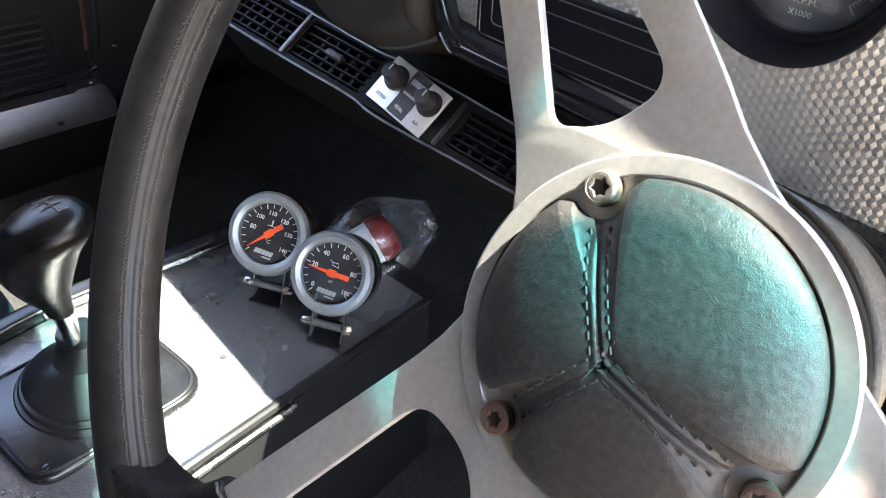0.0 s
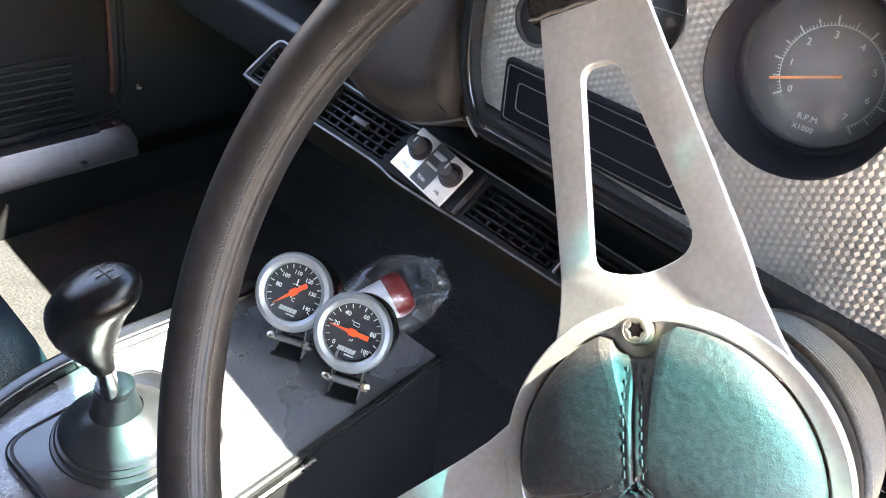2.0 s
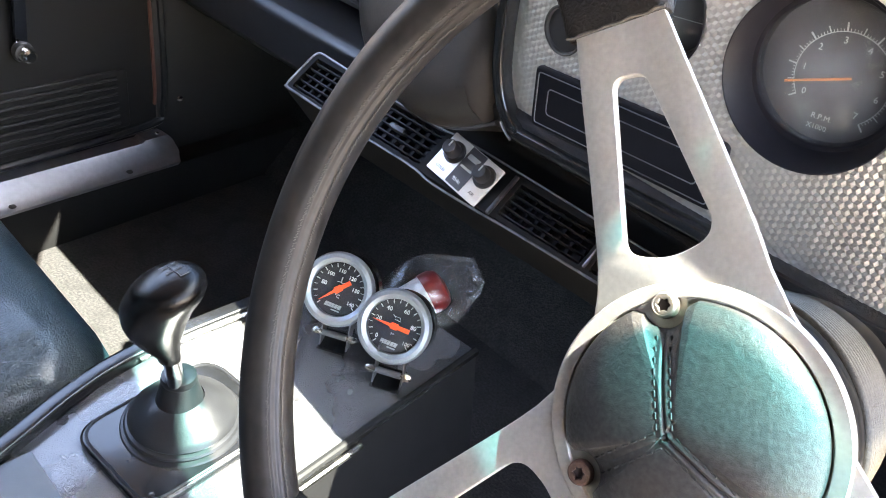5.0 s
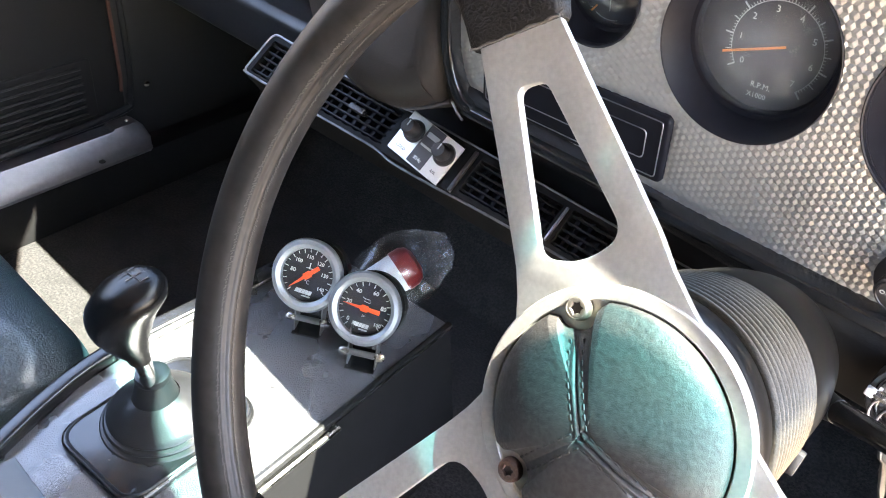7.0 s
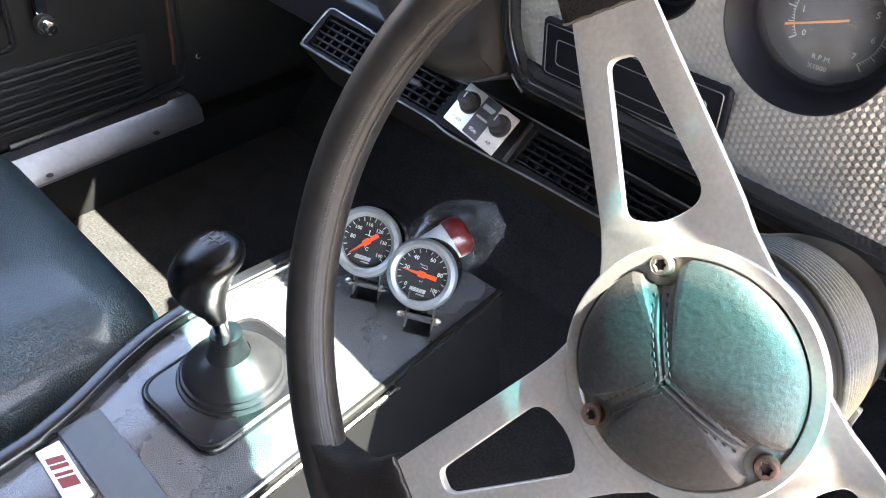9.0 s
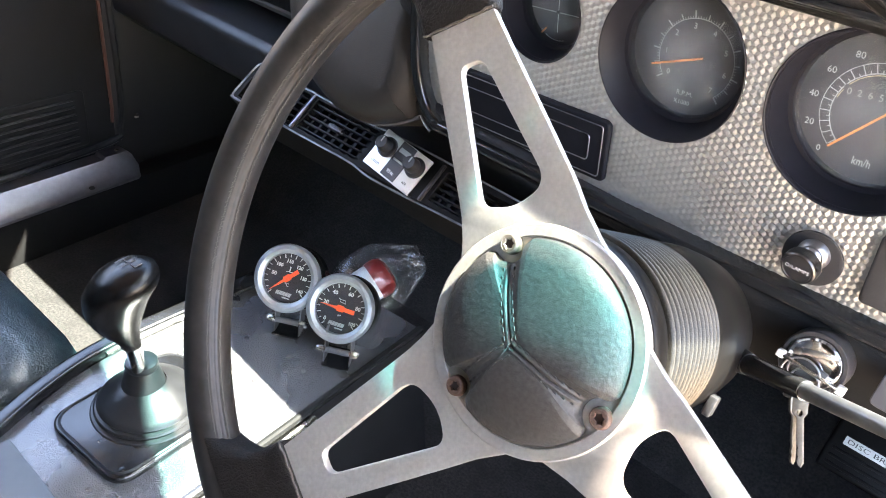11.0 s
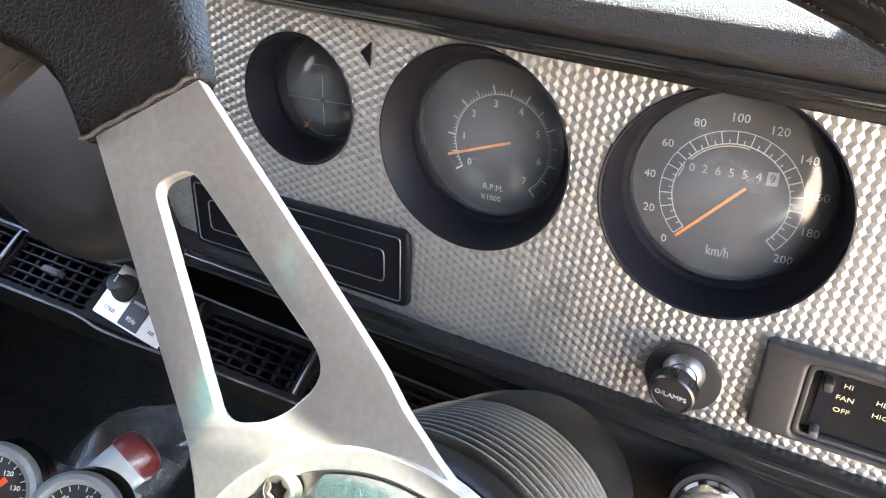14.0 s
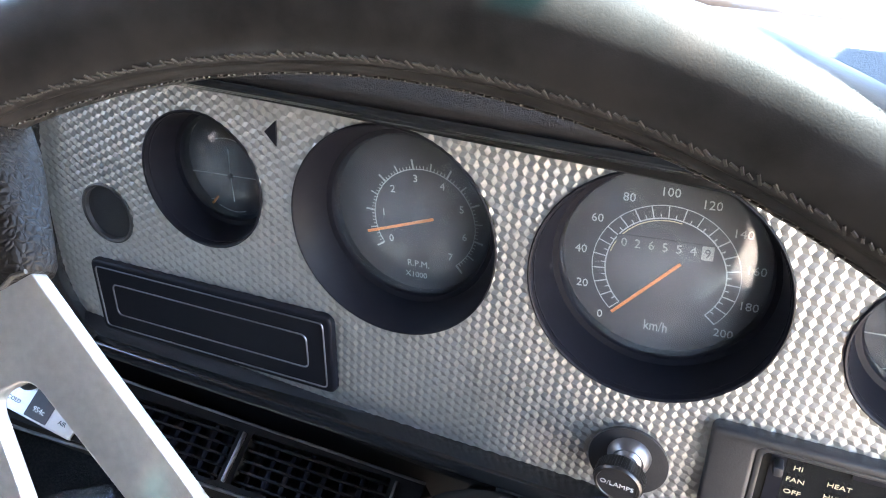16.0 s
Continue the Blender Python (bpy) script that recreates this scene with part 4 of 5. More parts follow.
for k, a in enumerate(SPOKES):
    a -= (1.4, 0.0, 0.0)[k]
    ob = part("spoke", spoke_mesh((-0.004, 0.002, 0.0)[k]), M_SPOKE, wheel, "slotted brushed aluminium spoke", 30)
    ob.matrix_local = Matrix.Rotation(radians(a), 4, "Z")
    b = bmesh.new()
    secs = []
    for s, h, lo, hi in ((0.1405, 0.0185, 0.008, 0.0178), (0.1420, 0.0194, 0.007, 0.0190), (0.150, 0.0202, 0.005, 0.0196), (0.158, 0.0214, 0.003, 0.0202), (0.165, 0.0240, 0.001, 0.0212), (0.171, 0.0285, 0.000, 0.0222), (0.177, 0.0350, 0.000, 0.0234), (0.184, 0.0450, 0.000, 0.0240)):
        g = min(h, (0.0200 if k == 0 else 0.05))  # the upper spoke's wrap runs straight on its right
        secs.append([b.verts.new((s, y, z)) for y, z in rounded([(-g, lo), (h, lo), (h, hi), (-g, hi)], 0.0075, 6)])
    for p, q in zip(secs, secs[1:]):
        for i in range(len(p)):
            b.faces.new((p[i], p[(i + 1) % len(p)], q[(i + 1) % len(p)], q[i]))
    b.faces.new(secs[0][::-1])
    b.faces.new(secs[-1])
    b2 = tube([(0.1403 + 0.0005 * math.sin(2.1 * n), -0.0180 + 0.0030 * n, 0.0178 + 0.0003 * math.sin(1.7 * n)) for n in range(13)], 0.0006, 6)
    fray = part("frayed_edge", b2, M_FRAY, wheel, "worn pale edge of the leather")
    fray.matrix_local = Matrix.Rotation(radians(a), 4, "Z")
    ob = part("spoke_wrap", b, M_WRAP, wheel, "cracked black leather over the spoke end", 50)
    ob.matrix_local = Matrix.Rotation(radians(a), 4, "Z")
part("hub_ring", lathe([(0.030, -0.0020), (0.0445, -0.0020), (0.0446, 0.0013), (0.0449, 0.0016), (0.0495, 0.0016), (0.0502, 0.0010), (0.0502, -0.0050), (0.048, -0.010), (0.030, -0.010)], 96, closed=True), M_SPOKE, wheel, "turned aluminium hub ring")

# leather pad: a dome cut out round the three bolts, with sunken seams
BOLTS = [(0.0425, a) for a in SPOKES]
def pad_bound(a):
    """The pad's edge at angle a, drawn in round each bolt."""
    r = 0.0438
    for br, ba in BOLTS:
        d = radians(abs((a - ba + 180) % 360 - 180))
        bite = 0.0080 ** 2 - (br * math.sin(d)) ** 2
        if d < 0.5 and bite > 0:
            r = min(r, br * math.cos(d) - math.sqrt(bite))
        elif d < 0.27:
            r = min(r, 0.0438 - 0.0022 * (0.27 - d) / 0.08)
    return r


SEAM_AT = Vector((-0.002, -0.003, 0))
def pad_height(x, y, f):
    """Dome height at a place whose distance from the centre is f of the way to the edge."""
    h = 0.0085 * (1 - f ** 4.0) ** 0.5 + 0.0045 * (1 - f * f) + 0.0015
    for k, a in enumerate(SPOKES):
        tip = Vector((*polar(0.034, a), 0))
        way = (tip - SEAM_AT)
        L = way.length
        way.normalize()
        q = Vector((x, y, 0)) - SEAM_AT
        s, d = q.dot(way), abs(way.x * q.y - way.y * q.x)
        if -0.001 < s < L:
            end = (0.50, 0.16, 0.85)[k] * min(1.0, (L - s) / 0.004)
            h += end * (0.0004 * math.exp(-((d - 0.0012) / 0.0006) ** 2) - 0.0013 * math.exp(-(d / 0.0005) ** 2) - 0.00035 * math.exp(-((d - 0.0027) / 0.0006) ** 2) - 0.0009 * math.exp(-(d / 0.0055) ** 2))
    return h


b = bmesh.new()
NA, NF = 840, 72
prev, mid = None, b.verts.new((0, 0, pad_height(0, 0, 0)))
for j in range(1, NF + 1):
    f = (j / NF)
    ring = []
    for i in range(NA):
        a = 360 * i / NA
        rr = pad_bound(a) * f
        x, y = polar(rr, a)
        ring.append(b.verts.new((x, y, pad_height(x, y, f) if j < NF else 0.001)))
    for i in range(NA):
        if prev is None:
            b.faces.new((mid, ring[i], ring[(i + 1) % NA]))
        else:
            b.faces.new((prev[i], ring[i], ring[(i + 1) % NA], prev[(i + 1) % NA]))
    prev = ring
pad = part("hub_pad", b, M_LEATHER, wheel, "domed blue-black leather pad, brown with wear", 60)
b = bmesh.new()
for a in SPOKES:
    tip = Vector((*polar(0.0345, a), 0))
    way = tip - SEAM_AT
    L = way.length
    way.normalize()
    cross = Vector((-way.y, way.x, 0))
    n = int(L / 0.0034)
    for i in range(1, n):
        for sgn in (-1, 1):
            q = SEAM_AT + way * (i * L / n) + cross * sgn * 0.0026
            f = q.length / pad_bound(math.degrees(math.atan2(q.y, q.x)))
            m = Matrix.Translation((q.x, q.y, pad_height(q.x, q.y, min(f, 0.98)) + 0.0004)) @ Matrix.Rotation(math.atan2(way.y, way.x), 4, "Z")
            box((0.0024, 0.0009, 0.0010), (0, 0, -0.0005), 0.0003, 1, m=m, bm=b)
part("stitching", b, M_STITCH_DARK, pad, "double seam stitches", 0)
for k, (br, a) in enumerate(BOLTS):
    m = Matrix.Translation((*polar(br, a), 0))
    stain = M_BOLT if k == 0 else M_RUST
    bolt = part("bolt", lathe([(0, 0.0016), (0.0032, 0.0016), (0.0032, 0.0036), (0.0037, 0.0040), (0.0044, 0.0034), (0.0047, 0.002), (0.0048, 0.0016), (0.0048, 0.0004)], 40, m), stain, wheel, "button-head bolt, plated" if k == 0 else "button-head bolt, rusty brown")
    star = [polar(0.0026 if i % 2 else 0.0018, 30 * i) for i in range(12)]
    link("head", plate([[polar(0.0036, 12 * i) for i in range(30)], star], 0.002, 0.0003, 0.0040, m), stain, bolt)
    part("socket", lathe([(0, 0.0026), (0.0030, 0.0026), (0.0030, 0.0022), (0, 0.0022)], 24, m), M_SOCKET, bolt, "star-shaped socket")

# ---- steering column ----
COL = WHEEL @ pose(0.003, 0.006, 0)
column = thing("steering_column", COL, "ribbed metal wheel boss on a black steering column", "steering column")
part("boss_cap", lathe([(0.0, -0.0105), (0.049, -0.0105), (0.0500, -0.012), (0.0500, -0.025), (0.049, -0.027), (0.0, -0.027)], 72), M_SHROUD, column, "smooth black band behind the hub")
prof = [(0.0, -0.027)]
for i in range(12):
    z = -0.027 - i * 0.0069
    prof += [(0.0500, z - 0.0008), (0.0519, z - 0.0014), (0.0522, z - 0.0020), (0.0519, z - 0.0026), (0.0500, z - 0.0032), (0.0455, z - 0.0036), (0.0455, z - 0.0064)]
prof += [(0.0, -0.1115)]
part("boss", lathe(prof, 96), M_BOSS, column, "dull grey ribbed aluminium boss", 50)
part("shroud", lathe([(0.0, -0.112), (0.0500, -0.112), (0.0515, -0.115), (0.0515, -0.165), (0.049, -0.20), (0.040, -0.225), (0.036, -0.34), (0, -0.34)], 64), M_SHROUD, column, "glossy black column shroud")
part("notch", box((0.005, 0.012, 0.010), (0.052, -0.02, -0.150), 0.001), M_BLACK, column)
ST = lambda k: (0.05 + 0.11 * k, 0.0053 + 0.0265 * k, -0.18 + 0.107 * k)  # the stalk reaches out and towards the driver
st = [ST(-0.15), ST(0.2), ST(0.7), ST(1.15)]
stalk = part("stalk", tube(st, [0.0052, 0.0048, 0.0044, 0.0042], 16), M_DULL, column, "polished metal indicator stalk")
part("sleeve", tube([ST(0.05), ST(0.15), ST(0.36)], [0.0062, 0.0060, 0.0056], 16), M_GLOSS, stalk, "black sleeve on the stalk")
part("stalk_boot", tube([ST(-0.12), ST(0.05)], [0.010, 0.0065], 16), M_RUBBER, stalk)

# ---- ignition lock, keys and labels on the lower panel ----
LOCK = frame_of((0.088, 0.214, 0.545), (1, -0.08, 0), (-0.05, -0.93, 0.30))
lock = thing("ignition_lock", LOCK, "round chrome ignition lock with a winged key turner", "ignition lock")
part("bezel", lathe([(0.0205, -0.02), (0.0205, 0.001), (0.0195, 0.003), (0.0172, 0.003), (0.0168, 0.0)], 48), M_BLACK, lock)
part("barrel", lathe([(0, 0.0060), (0.010, 0.0060), (0.0150, 0.0050), (0.0168, 0.0025), (0.0168, -0.02), (0, -0.02)], 48), M_CHROME, lock)
part("key_slot", box((0.022, 0.0045, 0.003), (0, 0.0, 0.0058), 0.001, m=pose(0, -0.0015, 0, 0, 0, -4)), M_BLACK, lock)
part("key_bow", box((0.036, 0.0022, 0.006), (0.002, -0.0030, 0.009), 0.0008, m=pose(0, 0, 0, 0, 0, -4)), M_STEEL, lock, "worn steel key in the lock")
part("turner_wing", box((0.0050, 0.0055, 0.006), (0.021, -0.004, 0.009), 0.0008), M_LABEL, lock)
part("turner_wing", box((0.0050, 0.0048, 0.006), (-0.0175, -0.002, 0.009), 0.0008), M_LABEL, lock)
keys = thing("key_ring", LOCK @ pose(-0.002, -0.0085, 0.010), "wire ring with two hanging keys", "keys")
part("ring", tube([(*polar(0.0115, a), 0.0012 * math.sin(radians(a))) for a in range(0, 360, 12)], 0.0007, 8, True), M_DULL, keys)
part("ring", tube([(0.004 + polar(0.0095, a)[0], -0.004 + polar(0.0095, a)[1], 0.003 * math.cos(radians(a))) for a in range(0, 360, 12)], 0.0006, 8, True), M_DULL, keys)
KEY = [(-0.0055, 0.0), (-0.006, 0.008), (-0.003, 0.0125), (0.003, 0.0125), (0.006, 0.008), (0.0055, 0.0), (0.0028, -0.003), (0.0028, -0.031), (0.0010, -0.034), (-0.0012, -0.0325), (-0.0024, -0.030), (-0.0012, -0.0275), (-0.0024, -0.025), (-0.0012, -0.022), (-0.0024, -0.019), (-0.0024, -0.003)]
for dx, dy, rz, mt in ((0.011, -0.0195, 27, M_KEY), (0.0085, -0.0205, 24, M_KEY)):
    link("key", plate([KEY, [polar(0.002, a)[0:2] for a in range(0, 360, 30)]], 0.0018, 0.0003, 0, pose(dx, dy, 0.001 + 0.002 * (rz > 25), 0, 12 if rz > 25 else 60, rz) @ Matrix.Diagonal((0.8, 1.0, 1, 1))), mt, keys, "notched steel key")

# brake pedal under the panel, with its label
PEDAL = frame_of((0.159, 0.4385, 0.341), (1, -0.04, 0.016), (0, -0.80, 0.60))
pedal = thing("brake_pedal", PEDAL, "black rubber brake pedal hanging under the dashboard", "pedal")
part("pad", box((0.086, 0.054, 0.012), (0, -0.006, -0.0070), 0.004, 3), M_SHROUD, pedal, "ribbed black rubber pad")
for k in range(3):
    part("rib", box((0.074, 0.0030, 0.0030), (0, -0.011 - 0.0075 * k, -0.0008), 0.0008), M_SHROUD, pedal)
part("arm", tube([PEDAL.inverted() @ Vector(q) for q in ((0.160, 0.446, 0.334), (0.166, 0.500, 0.380), (0.170, 0.520, 0.510))], 0.0075, 12), M_SHROUD, pedal, "bent black steel arm")
tape = thing("label_strip", PEDAL @ pose(0, 0, -0.0004), "white label strip with black letters on the brake pedal", "label")
part("tape", box((0.062, 0.0085, 0.0012), (0, 0, 0), 0.0003), M_LABEL, tape)
writing("DISC BRAKES", 0.0062, (0, 0), 0.0008, 0, 0.0002, tape, M_DIAL, "writing", 0.056)
clip = tagged(part("panel_clip", box((0.010, 0.012, 0.006), (0, 0, 0), 0.002, m=frame_of((0.083, 0.226, 0.512), (1, 0.2, 0.4), (0, -0.95, 0.3))), M_RUBBER), "small black clip on the lower panel", "clip")
warn = thing("brake_lamp", frame_of((0.1445, 0.2135, 0.551), (1, -0.05, 0), (-0.03, -0.96, 0.25)), "small red warning lamp on a grey plate", "warning lamp")
link("plate", plate([rrect(0.042, 0.022, 0.004)], 0.004, 0.001, 0.003), M_GREYPANEL, warn)
part("bezel", lathe([(0.0062, 0.002), (0.0062, 0.005), (0.005, 0.0055), (0.0045, 0.003)], 32), M_CHROME, warn)
part("lens", lathe([(0, 0.007), (0.003, 0.0062), (0.0047, 0.004), (0.0047, 0.002), (0, 0.002)], 32), M_LENS, warn)

# ---- under-dash air unit ----
unit = thing("air_vent_unit", STRIP, "long black under-dash air vent unit with silver edging", "air conditioner")
link("body", plate([rounded([(-0.252, -0.026), (-0.04, -0.023), (0.035, -0.0235), (0.275, -0.020), (0.275, 0.022), (0.035, 0.024), (-0.04, 0.026), (-0.252, 0.030)], [0.006, 0.02, 0.02, 0.004, 0.004, 0.02, 0.02, 0.008]),
                    rrect(0.092, 0.042, 0.003, (-0.198, 0.001)), rrect(0.095, 0.040, 0.002, (-0.0935, 0.0015)), rrect(0.090, 0.035, 0.002, (0.098, -0.0005)), rrect(0.100, 0.035, 0.002, (0.203, 0.0))], 0.07, 0.0, 0.002), M_DARK, unit)
part("edge_trim", tube(smooth_path([(-0.252, -0.0235, 0.002), (-0.15, -0.0245, 0.002), (-0.055, -0.0235, 0.002), (-0.02, -0.0275, 0.004), (0.03, -0.0265, 0.003), (0.10, -0.0235, 0.002), (0.275, -0.0205, 0.002)], 6), 0.0012, 8), M_EDGE, unit, "thin worn silver lower edge")
part("edge_trim", tube([(-0.150, 0.0262, 0.0022)] + [(x, y, 0.0022) for x, y in rounded([(-0.180, 0.0270), (-0.251, 0.0295), (-0.252, -0.0240), (-0.180, -0.0245)], [0.001, 0.010, 0.008, 0.001])] + [(-0.150, -0.0245, 0.0022)], 0.0013, 8), M_EDGE, unit, "silver frame of the end vent")
part("edge_trim", tube(smooth_path([(-0.150, 0.0256, 0.002), (-0.06, 0.0240, 0.002), (0.0, 0.0255, 0.003), (0.275, 0.0205, 0.002)], 6), 0.0010, 8), M_EDGE, unit, "thin worn silver upper edge")


def grille(x0, x1, y0, y1, nx, ny, z=-0.004):
    g = thing("vent_grille", STRIP @ pose((x0 + x1) / 2, (y0 + y1) / 2, z), "black slatted air vent with inner fins", "air vent", "under-dash vents")
    w, h = x1 - x0, y1 - y0
    for k in range(ny):
        part("slat", box((w, 0.0014, 0.006), (0, -h / 2 + h * (k + 0.5) / ny, 0), 0.0002), M_SLAT, g)
    for k in range(nx):
        part("fin", box((0.0036, h, 0.010), (-w / 2 + w * (k + 0.5) / nx, 0, -0.0062), 0.0006), M_DIAL_RING, g)
    part("back", box((w, h, 0.002), (0, 0, -0.013)), M_DIAL_RING, g)
    return g


grille(-0.244, -0.152, -0.0200, 0.022, 7, 5)
mid_vent = grille(-0.141, -0.046, -0.0185, 0.0215, 7, 5)
part("thumb_tab", box((0.020, 0.006, 0.008), (-0.002, 0.0, 0.004), 0.0015), M_GREYPANEL, mid_vent, "grey thumb tab of the vent")
grille(0.053, 0.143, -0.0180, 0.0170, 7, 5)
grille(0.153, 0.253, -0.0175, 0.0175, 8, 5)
part("divider", box((0.004, 0.044, 0.004), (0.046, -0.001, 0.003), 0.001), M_BLACK, unit)
for x in (0.148, 0.2575):
    part("divider", box((0.0022, 0.034, 0.005), (x, -0.0005, 0.0025), 0.0007), M_EDGE, unit, "thin bright divider bar")
part("divider", box((0.0035, 0.046, 0.004), (-0.1465, 0.001, 0.003), 0.001), M_EDGE, unit, "thin bright divider bar")

ctrl = thing("climate_controls", STRIP @ pose(0.001, 0.0, 0.007, 9, 4, -7), "silver control plate with two black round knobs", "control panel")
link("plate", plate([rrect(0.066, 0.042, 0.001)], 0.003, 0.0005, 0.002), M_PLATE, ctrl)
link("centre_panel", plate([rrect(0.019, 0.040, 0.0008, (0.002, 0.0005))], 0.001, 0, 0.0028), M_GREYPANEL, ctrl, "dark centre panel")
link("brand_block", plate([rrect(0.014, 0.0050, 0.0005, (0.002, 0.0115))], 0.0006, 0, 0.0033), M_GREY_PRINT, ctrl, "illegible maker's mark")
link("dash_mark", plate([rrect(0.014, 0.0022, 0.0005, (0.002, 0.0005))], 0.0006, 0, 0.0033), M_GREY_PRINT, ctrl)
writing("954c", 0.0052, (0.002, -0.0130), 0.0031, 0, 0.0002, ctrl, M_WHITE, "writing")
writing("COLD", 0.0042, (-0.0205, -0.0135), 0.0023, 0, 0.0002, ctrl, M_DIAL, "writing")
writing("AIR", 0.0042, (0.0225, -0.0135), 0.0023, 0, 0.0002, ctrl, M_DIAL, "writing")
for x in (-0.019, 0.0215):
    k_ = part("knob", lathe([(0, 0.018), (0.0062, 0.018), (0.0072, 0.0165), (0.0078, 0.006), (0.0105, 0.005), (0.011, 0.0025), (0.011, 0.002), (0, 0.002)], 32, pose(x, 0.0055, 0)), M_BLACK, ctrl, "black two-stage control knob")
    part("pointer", box((0.0012, 0.006, 0.0006), (x, 0.0085, 0.0183)), M_GREY_PRINT, k_)

# ---- centre console ----
def console_at(x, y, z=CONSOLE_Z):
    """x across from the console's middle line, y ahead."""
    return Vector((-0.335 + x - 0.078 * (y - 0.05), y, z))


CON = frame_of(console_at(0, 0), (0.997, 0.078, 0), (0, 0, 1))  # x right, y ahead, z up
console = thing("centre_console", CON, "black grained vinyl centre console with silver edging", "console")
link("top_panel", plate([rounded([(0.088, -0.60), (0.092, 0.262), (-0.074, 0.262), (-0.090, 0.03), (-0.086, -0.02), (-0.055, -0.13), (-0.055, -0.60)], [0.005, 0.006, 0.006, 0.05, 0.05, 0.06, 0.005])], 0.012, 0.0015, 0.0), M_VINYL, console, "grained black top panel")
b = bmesh.new()
lo = [(0.108, -0.60), (0.112, 0.30), (-0.105, 0.30), (-0.130, 0.03), (-0.120, -0.02), (-0.085, -0.13), (-0.085, -0.60)]
hi = [(0.090, -0.60), (0.094, 0.264), (-0.078, 0.264), (-0.094, 0.03), (-0.090, -0.02), (-0.059, -0.13), (-0.059, -0.60)]
v0, v1 = [b.verts.new((x, y, -0.26)) for x, y in lo], [b.verts.new((x, y, -0.008)) for x, y in hi]
for i in range(len(lo)):
    j = (i + 1) % len(lo)
    b.faces.new((v0[i], v0[j], v1[j], v1[i]))
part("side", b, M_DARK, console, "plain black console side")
part("edge_bead", tube(smooth_path([(0.089, -0.58, -0.001), (0.0905, -0.2, -0.001), (0.092, 0.0, -0.001), (0.0935, 0.262, -0.001)], 5), 0.0042, 10), M_GLOSS, console, "raised black edge bead")
part("edge_strip", tube([(0.0955, -0.58, -0.006), (0.0965, -0.2, -0.006), (0.098, 0.0, -0.006), (0.0995, 0.10, -0.006)], 0.0028, 8), M_STEEL, console, "silver edge strip")
left_edge = smooth_path([(-0.056, -0.58, 0.004), (-0.057, -0.20, 0.004), (-0.063, -0.12, 0.004), (-0.084, -0.05, 0.004), (-0.094, 0.0, 0.004), (-0.094, 0.06, 0.004), (-0.085, 0.16, 0.004), (-0.078, 0.26, 0.004)], 6)
part("edge_bead", sweep(rounded([(-0.010, -0.012), (0.006, -0.012), (0.006, 0.006), (-0.010, 0.006)], 0.004, 3), left_edge), M_FLANGE, console, "thick black rolled edge")
# satin highlight on the forward half of the black edge, modelled as silver
part("edge_strip", tube([p + Vector((0.0075, 0, 0.0)) for p in left_edge[26:]], 0.0022, 8), M_STEEL, console, "satin highlight along the rolled edge, built as a silver strip")
for x, y in ((-0.062, 0.165), (-0.045, 0.195), (0.03, 0.09), (-0.02, 0.125)):
    part("screw", lathe([(0, 0.0012), (0.002, 0.001), (0.0026, 0)], 14, pose(x, y, 0)), M_BLACK, console)
tagged(part("console_strap", sweep(rounded([(-0.018, 0), (0.018, 0), (0.017, 0.003), (-0.017, 0.003)], 0.001, 2), [CON @ Vector(q) for q in ((-0.056, -0.108, 0.0), (0.0, -0.113, 0.002), (0.085, -0.122, 0.0))]), M_STRAP), "smooth grey-blue vinyl band across the console", "trim")
badge = thing("console_badge", CON @ pose(-0.020, -0.141, 0.0005, 0, 0, -7), "white console badge with red slanting marks", "badge")
link("plate", plate([rrect(0.060, 0.018, 0.001)], 0.003, 0.0006, 0.003), M_BADGE, badge)
for x, w in ((-0.014, 0.006), (-0.007, 0.004), (0.001, 0.003), (0.010, 0.010)):
    link("mark", plate([[(x - w / 2 - 0.002, -0.006), (x + w / 2 - 0.002, -0.006), (x + w / 2 + 0.002, 0.006), (x - w / 2 + 0.002, 0.006)]], 0.0008, 0, 0.0036), M_RED, badge, "red slanting mark")

# ---- gear lever ----
SHIFT = CON @ pose(-0.005, 0.0, 0.0)
lever = thing("gear_lever", SHIFT, "black pear-shaped gear knob on a chrome stick", "gear lever")
part("stick", tube([(-0.001, 0.003, 0.02), (0.0078, -0.0105, 0.100)], [0.0072, 0.0062], 20), M_CHROME, lever)
b = bmesh.new()
secs = []
for q in smooth_path([(0.0, 0.0082, 0.0), (0.006, 0.0096, -0.0016), (0.016, 0.0150, -0.0062), (0.030, 0.0216, -0.0086), (0.045, 0.0252, -0.0062), (0.056, 0.0262, -0.0004), (0.064, 0.0244, 0.0032), (0.0695, 0.0192, 0.0050), (0.0725, 0.0120, 0.0056), (0.0736, 0.0040, 0.0058)], 4):
    h, w, lean = q
    secs.append([b.verts.new((0.008 + 0.74 * lean + 0.96 * w * math.cos(2 * math.pi * k / 40), -0.0105 + 0.67 * lean + 0.96 * w * math.sin(2 * math.pi * k / 40), 0.089 + 1.07 * h + 0.12 * w * (h / 0.07) ** 2 * math.cos(2 * math.pi * k / 40 - 0.75))) for k in range(40)])
for p, q in zip(secs, secs[1:]):
    for k in range(40):
        b.faces.new((p[k], p[(k + 1) % 40], q[(k + 1) % 40], q[k]))
b.faces.new(secs[0][::-1])
b.faces.new(secs[-1])
knob = part("knob", b, M_KNOB, lever, "glossy black pear-shaped knob", 60)
capm = pose(0.0120, -0.0065, 0.1648, 3, -4, 0)
